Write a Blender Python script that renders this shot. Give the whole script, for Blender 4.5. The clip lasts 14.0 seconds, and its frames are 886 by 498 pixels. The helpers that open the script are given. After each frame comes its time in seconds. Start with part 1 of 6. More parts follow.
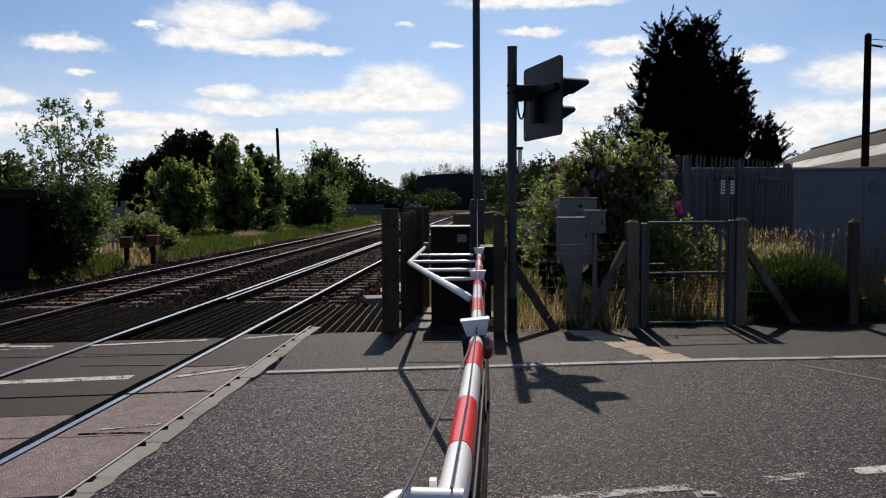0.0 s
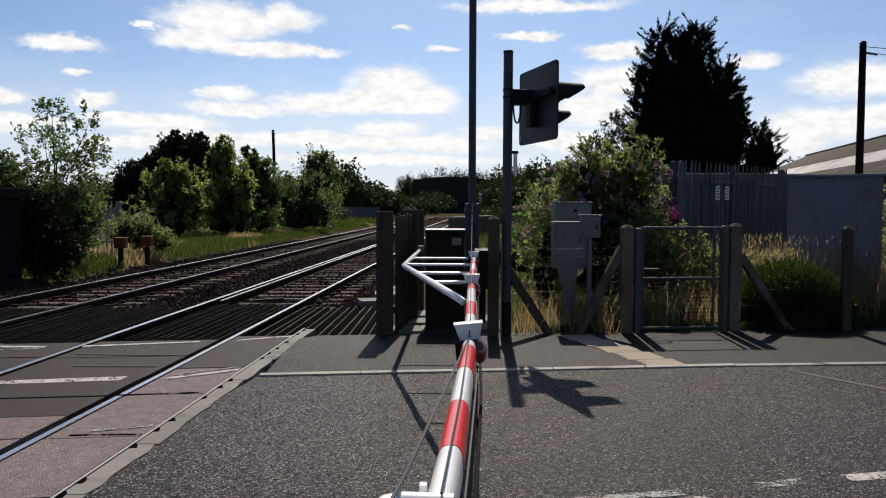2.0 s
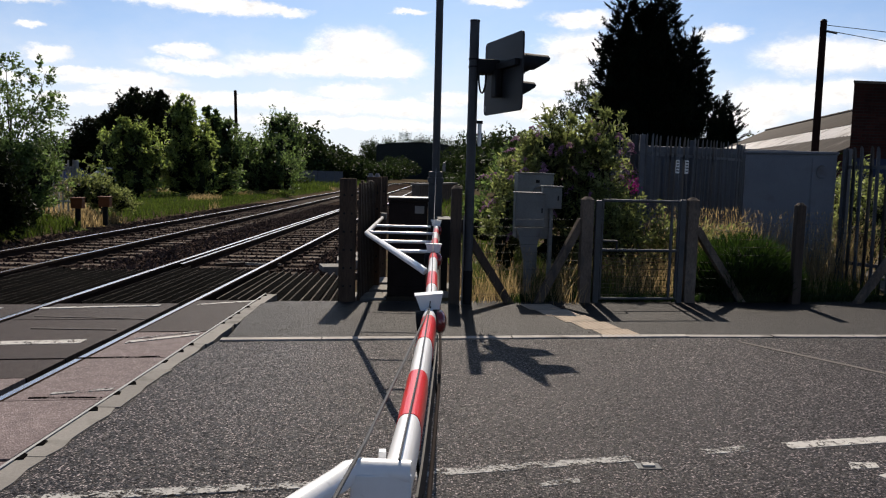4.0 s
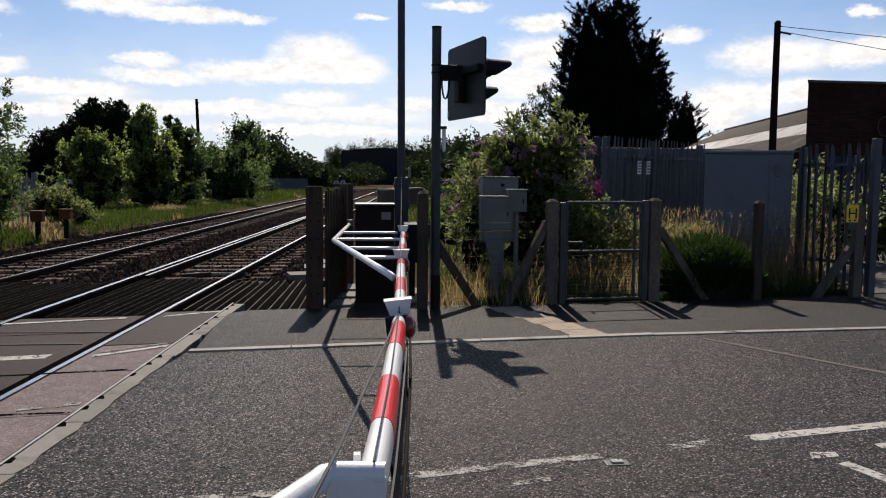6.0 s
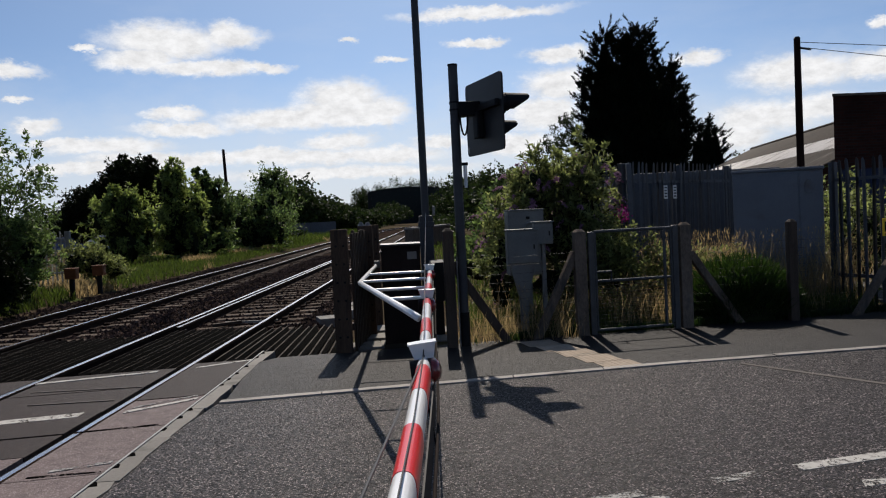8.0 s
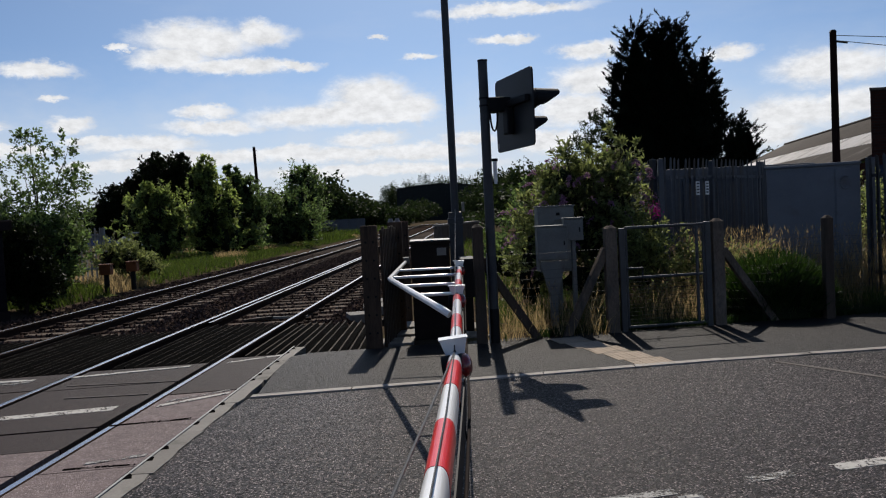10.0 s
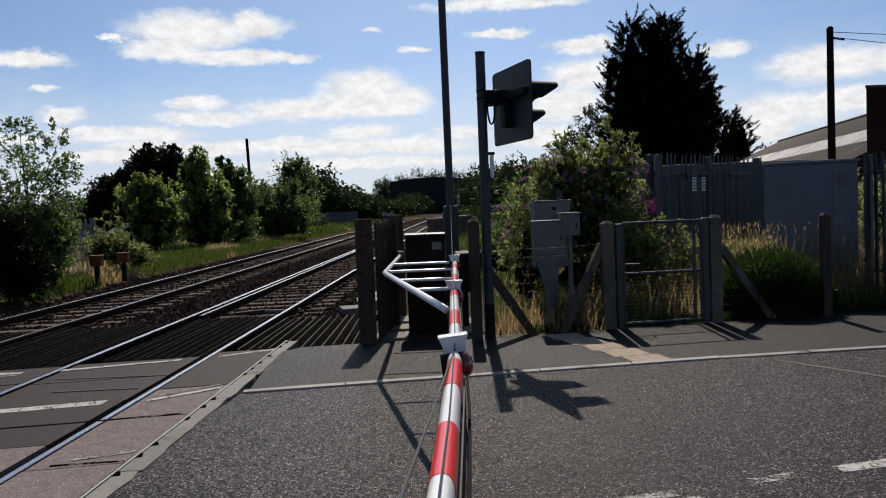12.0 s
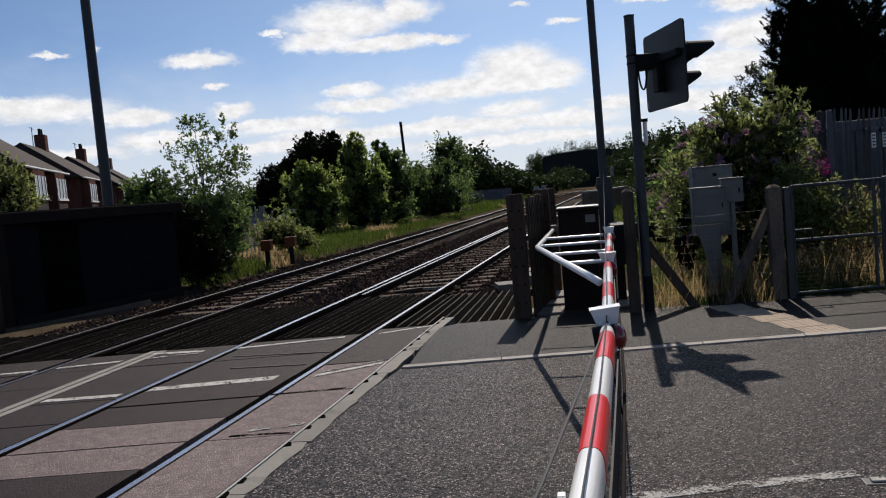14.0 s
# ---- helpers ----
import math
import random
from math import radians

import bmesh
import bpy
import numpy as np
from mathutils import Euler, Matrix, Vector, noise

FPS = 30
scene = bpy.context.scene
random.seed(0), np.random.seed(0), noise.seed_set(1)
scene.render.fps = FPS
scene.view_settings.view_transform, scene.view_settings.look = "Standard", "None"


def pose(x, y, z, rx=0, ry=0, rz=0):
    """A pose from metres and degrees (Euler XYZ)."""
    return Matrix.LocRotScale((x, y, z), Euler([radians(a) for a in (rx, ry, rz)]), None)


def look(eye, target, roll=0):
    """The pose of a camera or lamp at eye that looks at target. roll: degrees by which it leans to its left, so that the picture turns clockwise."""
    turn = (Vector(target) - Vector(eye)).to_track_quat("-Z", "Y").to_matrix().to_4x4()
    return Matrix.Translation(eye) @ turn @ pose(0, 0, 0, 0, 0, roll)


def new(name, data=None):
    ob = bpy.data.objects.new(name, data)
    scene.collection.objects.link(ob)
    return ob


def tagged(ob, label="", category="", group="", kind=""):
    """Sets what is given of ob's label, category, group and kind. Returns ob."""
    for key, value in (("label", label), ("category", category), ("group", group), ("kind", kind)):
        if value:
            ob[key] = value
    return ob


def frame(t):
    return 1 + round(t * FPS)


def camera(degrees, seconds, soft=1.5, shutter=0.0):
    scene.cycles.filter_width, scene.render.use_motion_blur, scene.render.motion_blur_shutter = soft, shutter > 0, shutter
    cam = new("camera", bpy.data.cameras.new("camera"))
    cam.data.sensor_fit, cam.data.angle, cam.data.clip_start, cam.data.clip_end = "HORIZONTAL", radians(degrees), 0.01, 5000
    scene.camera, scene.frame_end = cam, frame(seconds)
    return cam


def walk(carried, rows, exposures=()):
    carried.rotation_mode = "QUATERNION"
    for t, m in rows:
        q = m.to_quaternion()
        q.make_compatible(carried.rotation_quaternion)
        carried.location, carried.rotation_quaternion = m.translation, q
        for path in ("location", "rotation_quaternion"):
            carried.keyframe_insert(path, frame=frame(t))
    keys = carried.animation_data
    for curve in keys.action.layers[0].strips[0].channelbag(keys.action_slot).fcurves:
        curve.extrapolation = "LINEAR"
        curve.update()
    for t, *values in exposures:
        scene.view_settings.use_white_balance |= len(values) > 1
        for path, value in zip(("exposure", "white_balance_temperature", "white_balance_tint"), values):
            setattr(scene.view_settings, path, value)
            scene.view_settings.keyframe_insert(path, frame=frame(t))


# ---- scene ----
cam = camera(57.3, 14.0, soft=1.15)
PATH = [
    (0, (0.056, 0.043, 1.545), (0.042, 2.04, 1.436), -0.2),
    (0.5, (0.06, 0.041, 1.547), (0.045, 2.038, 1.441), -0.3),
    (1, (0.062, 0.046, 1.547), (0.051, 2.043, 1.446), -0.3),
    (1.5, (0.064, 0.04, 1.548), (0.063, 2.037, 1.447), -0.1),
    (2, (0.062, 0.047, 1.546), (0.06, 2.045, 1.445), 0.3),
    (2.5, (0.066, 0.067, 1.545), (0.062, 2.062, 1.411), 0.9),
    (3, (0.063, 0.086, 1.552), (0.069, 2.076, 1.36), 1.7),
    (3.5, (0.057, 0.02, 1.577), (0.108, 2.011, 1.396), 0.6),
    (4, (0.063, -0.026, 1.579), (0.154, 1.963, 1.396), 1.6),
    (4.2, (0.037, -0.051, 1.595), (0.153, 1.936, 1.399), 2.0),
    (6.5, (0.068, -0.08, 1.58), (0.244, 1.906, 1.426), 0.3),
    (7, (0.08, -0.039, 1.573), (0.227, 1.951, 1.441), -0.4),
    (7.5, (0.096, -0.035, 1.591), (0.273, 1.954, 1.491), -2.3),
    (8, (0.107, -0.006, 1.6), (0.207, 1.99, 1.519), -2.8),
    (8.5, (0.109, -0.007, 1.583), (0.164, 1.99, 1.5), -2.5),
    (9, (0.101, -0.016, 1.586), (0.116, 1.982, 1.511), -3.2),
    (9.2, (0.099, -0.02, 1.587), (0.105, 1.978, 1.518), -3.4),
    (11.3, (0.082, 0.091, 1.599), (0.159, 2.086, 1.481), -1.6),
    (11.5, (0.072, 0.101, 1.59), (0.127, 2.098, 1.499), -1.3),
    (12, (0.062, 0.119, 1.593), (0.109, 2.115, 1.492), -2.3),
    (12.5, (0.074, 0.149, 1.577), (0.052, 2.145, 1.464), -3.6),
    (13, (0.092, 0.141, 1.584), (0.042, 2.138, 1.481), -4.3),
    (13.5, (0.093, 0.147, 1.585), (-0.023, 2.14, 1.467), -3.5),
    (14, (0.097, 0.149, 1.576), (-0.24, 2.116, 1.441), -5.0),
]
walk(cam, [(t, look(eye, target, roll)) for t, eye, target, roll in PATH],
     [(0.0, 0.03, 6620, 10), (2.0, 0.08, 6640, 10), (3.0, 0.22, 6750, 10.5), (4.0, 0.25, 6780, 11), (6.5, 0.1, 6680, 11), (7.5, 0.0, 6560, 11), (8.0, -0.1, 6500, 10.5), (9.0, -0.18, 6380, 10), (11.5, -0.08, 6480, 10), (14.0, -0.05, 6520, 11)])

# ---- world, sun, exposure ----
SUN_AZ, SUN_EL = 2.8, 44.4          # degrees right of +y, and above the horizon
world = bpy.data.worlds.new("sky")
scene.world = world
world.use_nodes = True


def build_sky(nt):
    nt.nodes.clear()
    N, L = nt.nodes.new, nt.links.new

    def node(kind, **kw):
        n = N(kind)
        for k, v in kw.items():
            if k == "op":
                n.operation = v
        return n

    def val(sock, v):
        if isinstance(v, (int, float)):
            sock.default_value = v
        elif isinstance(v, tuple):
            sock.default_value = v
        else:
            L(v, sock)

    def math_(op, a, b=0.0, c=0.0):
        n = node("ShaderNodeMath", op=op)
        val(n.inputs[0], a), val(n.inputs[1], b), val(n.inputs[2], c)
        return n.outputs[0]

    def vec_(op, a, b=(0, 0, 0)):
        n = node("ShaderNodeVectorMath", op=op)
        val(n.inputs[0], a), val(n.inputs[1], b)
        return n.outputs["Value"] if op == "LENGTH" else n.outputs[0]

    sky = N("ShaderNodeTexSky")
    sky.sky_type, sky.sun_disc = "NISHITA", False
    sky.sun_elevation, sky.sun_rotation = radians(SUN_EL), radians(SUN_AZ)
    sky.air_density, sky.dust_density, sky.ozone_density = 0.55, 1.0, 2.0
    tc = N("ShaderNodeTexCoord")
    sep = N("ShaderNodeSeparateXYZ")
    L(tc.outputs["Generated"], sep.inputs[0])
    deg = 57.29578
    az = math_("MULTIPLY", math_("ARCTAN2", sep.outputs[0], sep.outputs[1]), deg)
    el = math_("MULTIPLY", math_("ARCSINE", sep.outputs[2]), deg)
    comb = N("ShaderNodeCombineXYZ")
    L(az, comb.inputs[0]), L(el, comb.inputs[1])
    here = comb.outputs[0]

    def noise_(scale, detail, rough, stretch=(1, 1, 1), off=(0, 0, 0)):
        n = N("ShaderNodeTexNoise")
        L(vec_("ADD", vec_("MULTIPLY", here, stretch), off), n.inputs["Vector"])
        n.inputs["Scale"].default_value, n.inputs["Detail"].default_value = scale, detail
        n.inputs["Roughness"].default_value = rough
        return n

    big = noise_(0.28, 7, 0.62, (0.75, 1.3, 1))
    fine = noise_(1.1, 8, 0.68, (0.7, 1.2, 1), (7, 3, 0))
    warp = vec_("MULTIPLY", vec_("SUBTRACT", big.outputs["Color"], (0.5, 0.5, 0.5)), (2.6, 1.1, 0))
    puff = vec_("MULTIPLY", vec_("SUBTRACT", fine.outputs["Color"], (0.5, 0.5, 0.5)), (2.2, 1.15, 0))
    at = vec_("ADD", vec_("ADD", here, warp), puff)
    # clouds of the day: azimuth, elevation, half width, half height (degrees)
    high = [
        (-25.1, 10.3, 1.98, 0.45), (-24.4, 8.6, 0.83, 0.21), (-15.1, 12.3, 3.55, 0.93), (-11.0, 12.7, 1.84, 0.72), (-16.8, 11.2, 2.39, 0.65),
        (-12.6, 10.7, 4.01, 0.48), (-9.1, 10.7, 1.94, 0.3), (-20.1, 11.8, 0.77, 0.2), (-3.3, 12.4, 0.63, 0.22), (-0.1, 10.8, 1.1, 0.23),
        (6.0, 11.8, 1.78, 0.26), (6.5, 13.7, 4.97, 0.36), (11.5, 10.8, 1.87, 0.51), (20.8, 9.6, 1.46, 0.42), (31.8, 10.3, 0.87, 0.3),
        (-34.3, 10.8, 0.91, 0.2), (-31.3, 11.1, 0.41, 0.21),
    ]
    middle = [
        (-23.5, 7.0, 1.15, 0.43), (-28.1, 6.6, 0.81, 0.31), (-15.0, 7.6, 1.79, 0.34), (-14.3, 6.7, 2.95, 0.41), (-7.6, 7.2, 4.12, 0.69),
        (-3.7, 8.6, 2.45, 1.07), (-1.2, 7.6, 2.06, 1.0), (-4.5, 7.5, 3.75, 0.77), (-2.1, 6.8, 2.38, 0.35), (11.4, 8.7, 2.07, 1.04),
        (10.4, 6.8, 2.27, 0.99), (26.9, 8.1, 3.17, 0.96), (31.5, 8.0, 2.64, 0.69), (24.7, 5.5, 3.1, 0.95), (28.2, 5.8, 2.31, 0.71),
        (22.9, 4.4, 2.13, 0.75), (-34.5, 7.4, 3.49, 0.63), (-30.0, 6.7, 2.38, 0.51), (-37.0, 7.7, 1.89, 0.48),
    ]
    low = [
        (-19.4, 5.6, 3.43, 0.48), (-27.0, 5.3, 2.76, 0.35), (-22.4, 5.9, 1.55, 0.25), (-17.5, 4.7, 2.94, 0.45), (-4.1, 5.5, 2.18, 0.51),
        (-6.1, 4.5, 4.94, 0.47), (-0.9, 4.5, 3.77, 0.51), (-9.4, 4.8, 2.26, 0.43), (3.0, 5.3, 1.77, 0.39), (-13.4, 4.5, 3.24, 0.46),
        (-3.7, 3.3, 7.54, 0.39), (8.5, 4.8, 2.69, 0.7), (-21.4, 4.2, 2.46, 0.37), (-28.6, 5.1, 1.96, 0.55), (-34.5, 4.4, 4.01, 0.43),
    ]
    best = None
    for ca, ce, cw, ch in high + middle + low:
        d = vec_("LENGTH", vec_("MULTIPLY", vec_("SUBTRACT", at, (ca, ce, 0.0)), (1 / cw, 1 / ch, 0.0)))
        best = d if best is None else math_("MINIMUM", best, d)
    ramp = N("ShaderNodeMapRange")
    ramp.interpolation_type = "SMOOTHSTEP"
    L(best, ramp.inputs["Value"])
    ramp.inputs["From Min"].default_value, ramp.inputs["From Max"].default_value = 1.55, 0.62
    # haze towards the horizon
    haze = N("ShaderNodeMapRange")
    haze.interpolation_type = "SMOOTHSTEP"
    L(math_("ADD", el, math_("MULTIPLY", math_("SUBTRACT", big.outputs["Fac"], 0.5), 6.0)), haze.inputs["Value"])
    haze.inputs["From Min"].default_value, haze.inputs["From Max"].default_value = 12.0, 1.2
    haze.inputs["To Max"].default_value = 0.84
    wisp = N("ShaderNodeMapRange")
    L(noise_(0.16, 6, 0.6, (0.5, 1.6, 1), (3, 9, 0)).outputs["Fac"], wisp.inputs["Value"])
    wisp.inputs["From Min"].default_value, wisp.inputs["From Max"].default_value = 0.5, 0.8
    wisp.inputs["To Max"].default_value = 0.18
    soft = math_("MAXIMUM", math_("MULTIPLY", haze.outputs[0], 1.0), wisp.outputs[0])
    shade = N("ShaderNodeMapRange")
    L(fine.outputs["Fac"], shade.inputs["Value"])
    shade.inputs["From Min"].default_value, shade.inputs["From Max"].default_value = 0.3, 0.62
    shade.inputs["To Min"].default_value, shade.inputs["To Max"].default_value = CLOUD * 0.86, CLOUD * 1.14
    white = N("ShaderNodeCombineColor")
    for n in range(3):
        L(math_("MULTIPLY", shade.outputs[0], (0.985, 0.99, 1.0)[n]), white.inputs[n])
    bg = N("ShaderNodeBackground")
    tint = N("ShaderNodeMix")
    tint.data_type, tint.blend_type = "RGBA", "MULTIPLY"
    tint.inputs["Factor"].default_value = 1.0
    L(sky.outputs[0], tint.inputs["A"])
    tint.inputs["B"].default_value = SKY_TINT
    m1, m2 = N("ShaderNodeMix"), N("ShaderNodeMix")
    m1.data_type = m2.data_type = "RGBA"
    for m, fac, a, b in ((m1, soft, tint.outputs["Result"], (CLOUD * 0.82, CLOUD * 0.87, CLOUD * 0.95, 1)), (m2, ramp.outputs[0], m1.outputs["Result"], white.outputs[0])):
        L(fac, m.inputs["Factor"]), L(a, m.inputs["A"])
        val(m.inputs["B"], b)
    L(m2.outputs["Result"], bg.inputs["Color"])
    bg.inputs["Strength"].default_value = SKY_STRENGTH
    out = N("ShaderNodeOutputWorld")
    L(bg.outputs[0], out.inputs[0])


SKY_STRENGTH, CLOUD, SKY_TINT = 0.09, 9.9, (0.82, 1.02, 1.15, 1)
build_sky(world.node_tree)
sun = new("sun", bpy.data.lights.new("sun", "SUN"))
sun.data.energy, sun.data.angle, sun.data.color = 5.0, radians(0.55), (1.0, 0.91, 0.80)
sa, se = radians(SUN_AZ), radians(SUN_EL)
sun.matrix_world = look((40 * math.sin(sa) * math.cos(se), 40 * math.cos(sa) * math.cos(se), 40 * math.sin(se)), (0, 0, 0))

# ---- materials ----
MATS = {}


def material(name, col, col2=None, rough=0.7, metal=0.0, scale=3.0, grain=60.0, bump=0.2, mix=0.6, dist=0.01, spec=0.5,
             rand=0.0, island=0.0, spots=None, spot_scale=12.0, spot_range=(0.55, 0.7), translucent=0.0, stretch=(1, 1, 1), coat=0.0, holes=None):
    """Two colours mixed by coarse and fine noise at real-world size, fine relief, and spots of a third colour."""
    m = bpy.data.materials.new(name)
    m.use_nodes = True
    nt = m.node_tree
    N, L = nt.nodes.new, nt.links.new
    b = nt.nodes["Principled BSDF"]
    col2 = col2 or tuple(c * 0.6 for c in col)
    geo = N("ShaderNodeNewGeometry")
    mp = N("ShaderNodeMapping")
    mp.inputs["Scale"].default_value = stretch
    L(geo.outputs["Position"], mp.inputs["Vector"])
    n1, n2 = N("ShaderNodeTexNoise"), N("ShaderNodeTexNoise")
    for n, s, d in ((n1, scale, 6), (n2, grain, 3)):
        L(mp.outputs[0], n.inputs["Vector"])
        n.inputs["Scale"].default_value, n.inputs["Detail"].default_value, n.inputs["Roughness"].default_value = s, d, 0.65
    add = N("ShaderNodeMath")
    add.operation = "MULTIPLY_ADD"
    L(n1.outputs["Fac"], add.inputs[0])
    add.inputs[1].default_value = 1.6
    sc = N("ShaderNodeMath")
    sc.operation = "MULTIPLY_ADD"
    L(n2.outputs["Fac"], sc.inputs[0])
    sc.inputs[1].default_value, sc.inputs[2].default_value = mix * 2, -0.8 - mix + 0.5
    L(sc.outputs[0], add.inputs[2])
    add.use_clamp = True
    mx = N("ShaderNodeMix")
    mx.data_type = "RGBA"
    L(add.outputs[0], mx.inputs["Factor"])
    mx.inputs["A"].default_value, mx.inputs["B"].default_value = (*col2, 1), (*col, 1)
    c = mx.outputs["Result"]
    if spots:
        n3 = N("ShaderNodeTexNoise")
        L(mp.outputs[0], n3.inputs["Vector"])
        n3.inputs["Scale"].default_value, n3.inputs["Detail"].default_value = spot_scale, 5
        mr = N("ShaderNodeMapRange")
        L(n3.outputs["Fac"], mr.inputs["Value"])
        mr.inputs["From Min"].default_value, mr.inputs["From Max"].default_value = spot_range
        ms = N("ShaderNodeMix")
        ms.data_type = "RGBA"
        L(mr.outputs[0], ms.inputs["Factor"]), L(c, ms.inputs["A"])
        ms.inputs["B"].default_value = (*spots, 1)
        c = ms.outputs["Result"]
    if rand or island:
        info = N("ShaderNodeObjectInfo")
        hs = N("ShaderNodeHueSaturation")
        src, amt = (info.outputs["Random"], rand) if rand else (geo.outputs["Random Per Island"], island)
        mr = N("ShaderNodeMapRange")
        L(src, mr.inputs["Value"])
        mr.inputs["To Min"].default_value, mr.inputs["To Max"].default_value = 1 - amt, 1 + amt
        L(mr.outputs[0], hs.inputs["Value"]), L(c, hs.inputs["Color"])
        c = hs.outputs["Color"]
    L(c, b.inputs["Base Color"])
    b.inputs["Roughness"].default_value, b.inputs["Metallic"].default_value = rough, metal
    b.inputs["Specular IOR Level"].default_value = (0.25 if translucent > 0.3 else 0.06) if translucent else (spec if rough < 0.5 else (0.2 if rough < 0.86 else (0.04 if rough < 0.93 else 0.0)))
    b.inputs["Coat Weight"].default_value = coat
    if holes:
        n4, n5, av, mh = N("ShaderNodeTexNoise"), N("ShaderNodeTexNoise"), N("ShaderNodeMath"), N("ShaderNodeMapRange")
        for n, k in ((n4, holes[0]), (n5, holes[0] * 7)):
            L(geo.outputs["Position"], n.inputs["Vector"])
            n.inputs["Scale"].default_value, n.inputs["Detail"].default_value = k, 5
        L(n4.outputs["Fac"], av.inputs[0]), L(n5.outputs["Fac"], av.inputs[1])
        L(av.outputs[0], mh.inputs["Value"])
        mh.inputs["From Min"].default_value, mh.inputs["From Max"].default_value = holes[1], holes[2]
        L(mh.outputs[0], b.inputs["Alpha"])
    if bump:
        bp = N("ShaderNodeBump")
        L(n2.outputs["Fac"], bp.inputs["Height"])
        bp.inputs["Strength"].default_value, bp.inputs["Distance"].default_value = bump, dist
        L(bp.outputs[0], b.inputs["Normal"])
    if translucent:
        tr, ad = N("ShaderNodeBsdfTranslucent"), N("ShaderNodeMixShader")
        hs2 = N("ShaderNodeHueSaturation")
        hs2.inputs["Saturation"].default_value, hs2.inputs["Value"].default_value = 1.1, 1.6
        L(c, hs2.inputs["Color"]), L(hs2.outputs["Color"], tr.inputs["Color"])
        ad.inputs[0].default_value = translucent
        L(b.outputs[0], ad.inputs[1]), L(tr.outputs[0], ad.inputs[2])
        L(ad.outputs[0], nt.nodes["Material Output"].inputs["Surface"])
    MATS[name] = m
    return m


def asphalt(name, base, chip, chip_scale, share, rough, relief, tilt=0.2, gloss=0.14):
    """Dark binder with lighter stone chips (cells), broad worn patches and a rough relief."""
    m = bpy.data.materials.new(name)
    m.use_nodes = True
    nt = m.node_tree
    N, L = nt.nodes.new, nt.links.new
    b = nt.nodes["Principled BSDF"]
    geo = N("ShaderNodeNewGeometry")
    vo = N("ShaderNodeTexVoronoi")
    L(geo.outputs["Position"], vo.inputs["Vector"])
    vo.inputs["Scale"].default_value = chip_scale
    big, mid = N("ShaderNodeTexNoise"), N("ShaderNodeTexNoise")
    for n, s in ((big, 0.5), (mid, 9.0)):
        L(geo.outputs["Position"], n.inputs["Vector"])
        n.inputs["Scale"].default_value, n.inputs["Detail"].default_value = s, 6
    sep = N("ShaderNodeSeparateColor")
    L(vo.outputs["Color"], sep.inputs[0])
    pick = N("ShaderNodeMapRange")
    L(sep.outputs[0], pick.inputs["Value"])
    pick.inputs["From Min"].default_value, pick.inputs["From Max"].default_value = 1 - share, 1.0
    edge = N("ShaderNodeMapRange")
    L(vo.outputs["Distance"], edge.inputs["Value"])
    edge.inputs["From Min"].default_value, edge.inputs["From Max"].default_value = 0.62, 0.3
    fac = N("ShaderNodeMath")
    fac.operation = "MULTIPLY"
    L(pick.outputs[0], fac.inputs[0]), L(edge.outputs[0], fac.inputs[1])
    mx = N("ShaderNodeMix")
    mx.data_type = "RGBA"
    L(fac.outputs[0], mx.inputs["Factor"])
    mx.inputs["A"].default_value, mx.inputs["B"].default_value = (*base, 1), (*chip, 1)
    tone = N("ShaderNodeMath")
    tone.operation = "MULTIPLY_ADD"
    L(big.outputs["Fac"], tone.inputs[0])
    tone.inputs[1].default_value, tone.inputs[2].default_value = 0.9, 0.1
    tone2 = N("ShaderNodeMath")
    tone2.operation = "MULTIPLY_ADD"
    L(mid.outputs["Fac"], tone2.inputs[0])
    tone2.inputs[1].default_value = 0.9
    L(tone.outputs[0], tone2.inputs[2])
    hs = N("ShaderNodeHueSaturation")
    L(tone2.outputs[0], hs.inputs["Value"]), L(mx.outputs["Result"], hs.inputs["Color"])
    L(hs.outputs["Color"], b.inputs["Base Color"])
    bp = N("ShaderNodeBump")
    hsum = N("ShaderNodeMath")
    hsum.operation = "MULTIPLY_ADD"
    L(sep.outputs[1], hsum.inputs[0])
    hsum.inputs[1].default_value = 0.7
    L(edge.outputs[0], hsum.inputs[2])
    L(hsum.outputs[0], bp.inputs["Height"])
    bp.inputs["Strength"].default_value, bp.inputs["Distance"].default_value = relief, 0.007
    # each chip lies at its own slant, so that some catch the sun
    lean, scl, both, norm = (N("ShaderNodeVectorMath") for _ in range(4))
    lean.operation, scl.operation, both.operation, norm.operation = "SUBTRACT", "SCALE", "ADD", "NORMALIZE"
    L(vo.outputs["Color"], lean.inputs[0])
    lean.inputs[1].default_value = (0.5, 0.5, 0.5)
    L(lean.outputs[0], scl.inputs[0])
    scl.inputs["Scale"].default_value = tilt
    L(bp.outputs[0], both.inputs[0]), L(scl.outputs[0], both.inputs[1])
    L(both.outputs[0], norm.inputs[0]), L(norm.outputs[0], b.inputs["Normal"])
    b.inputs["Roughness"].default_value = rough
    b.inputs["Specular IOR Level"].default_value = gloss
    MATS[name] = m
    return m


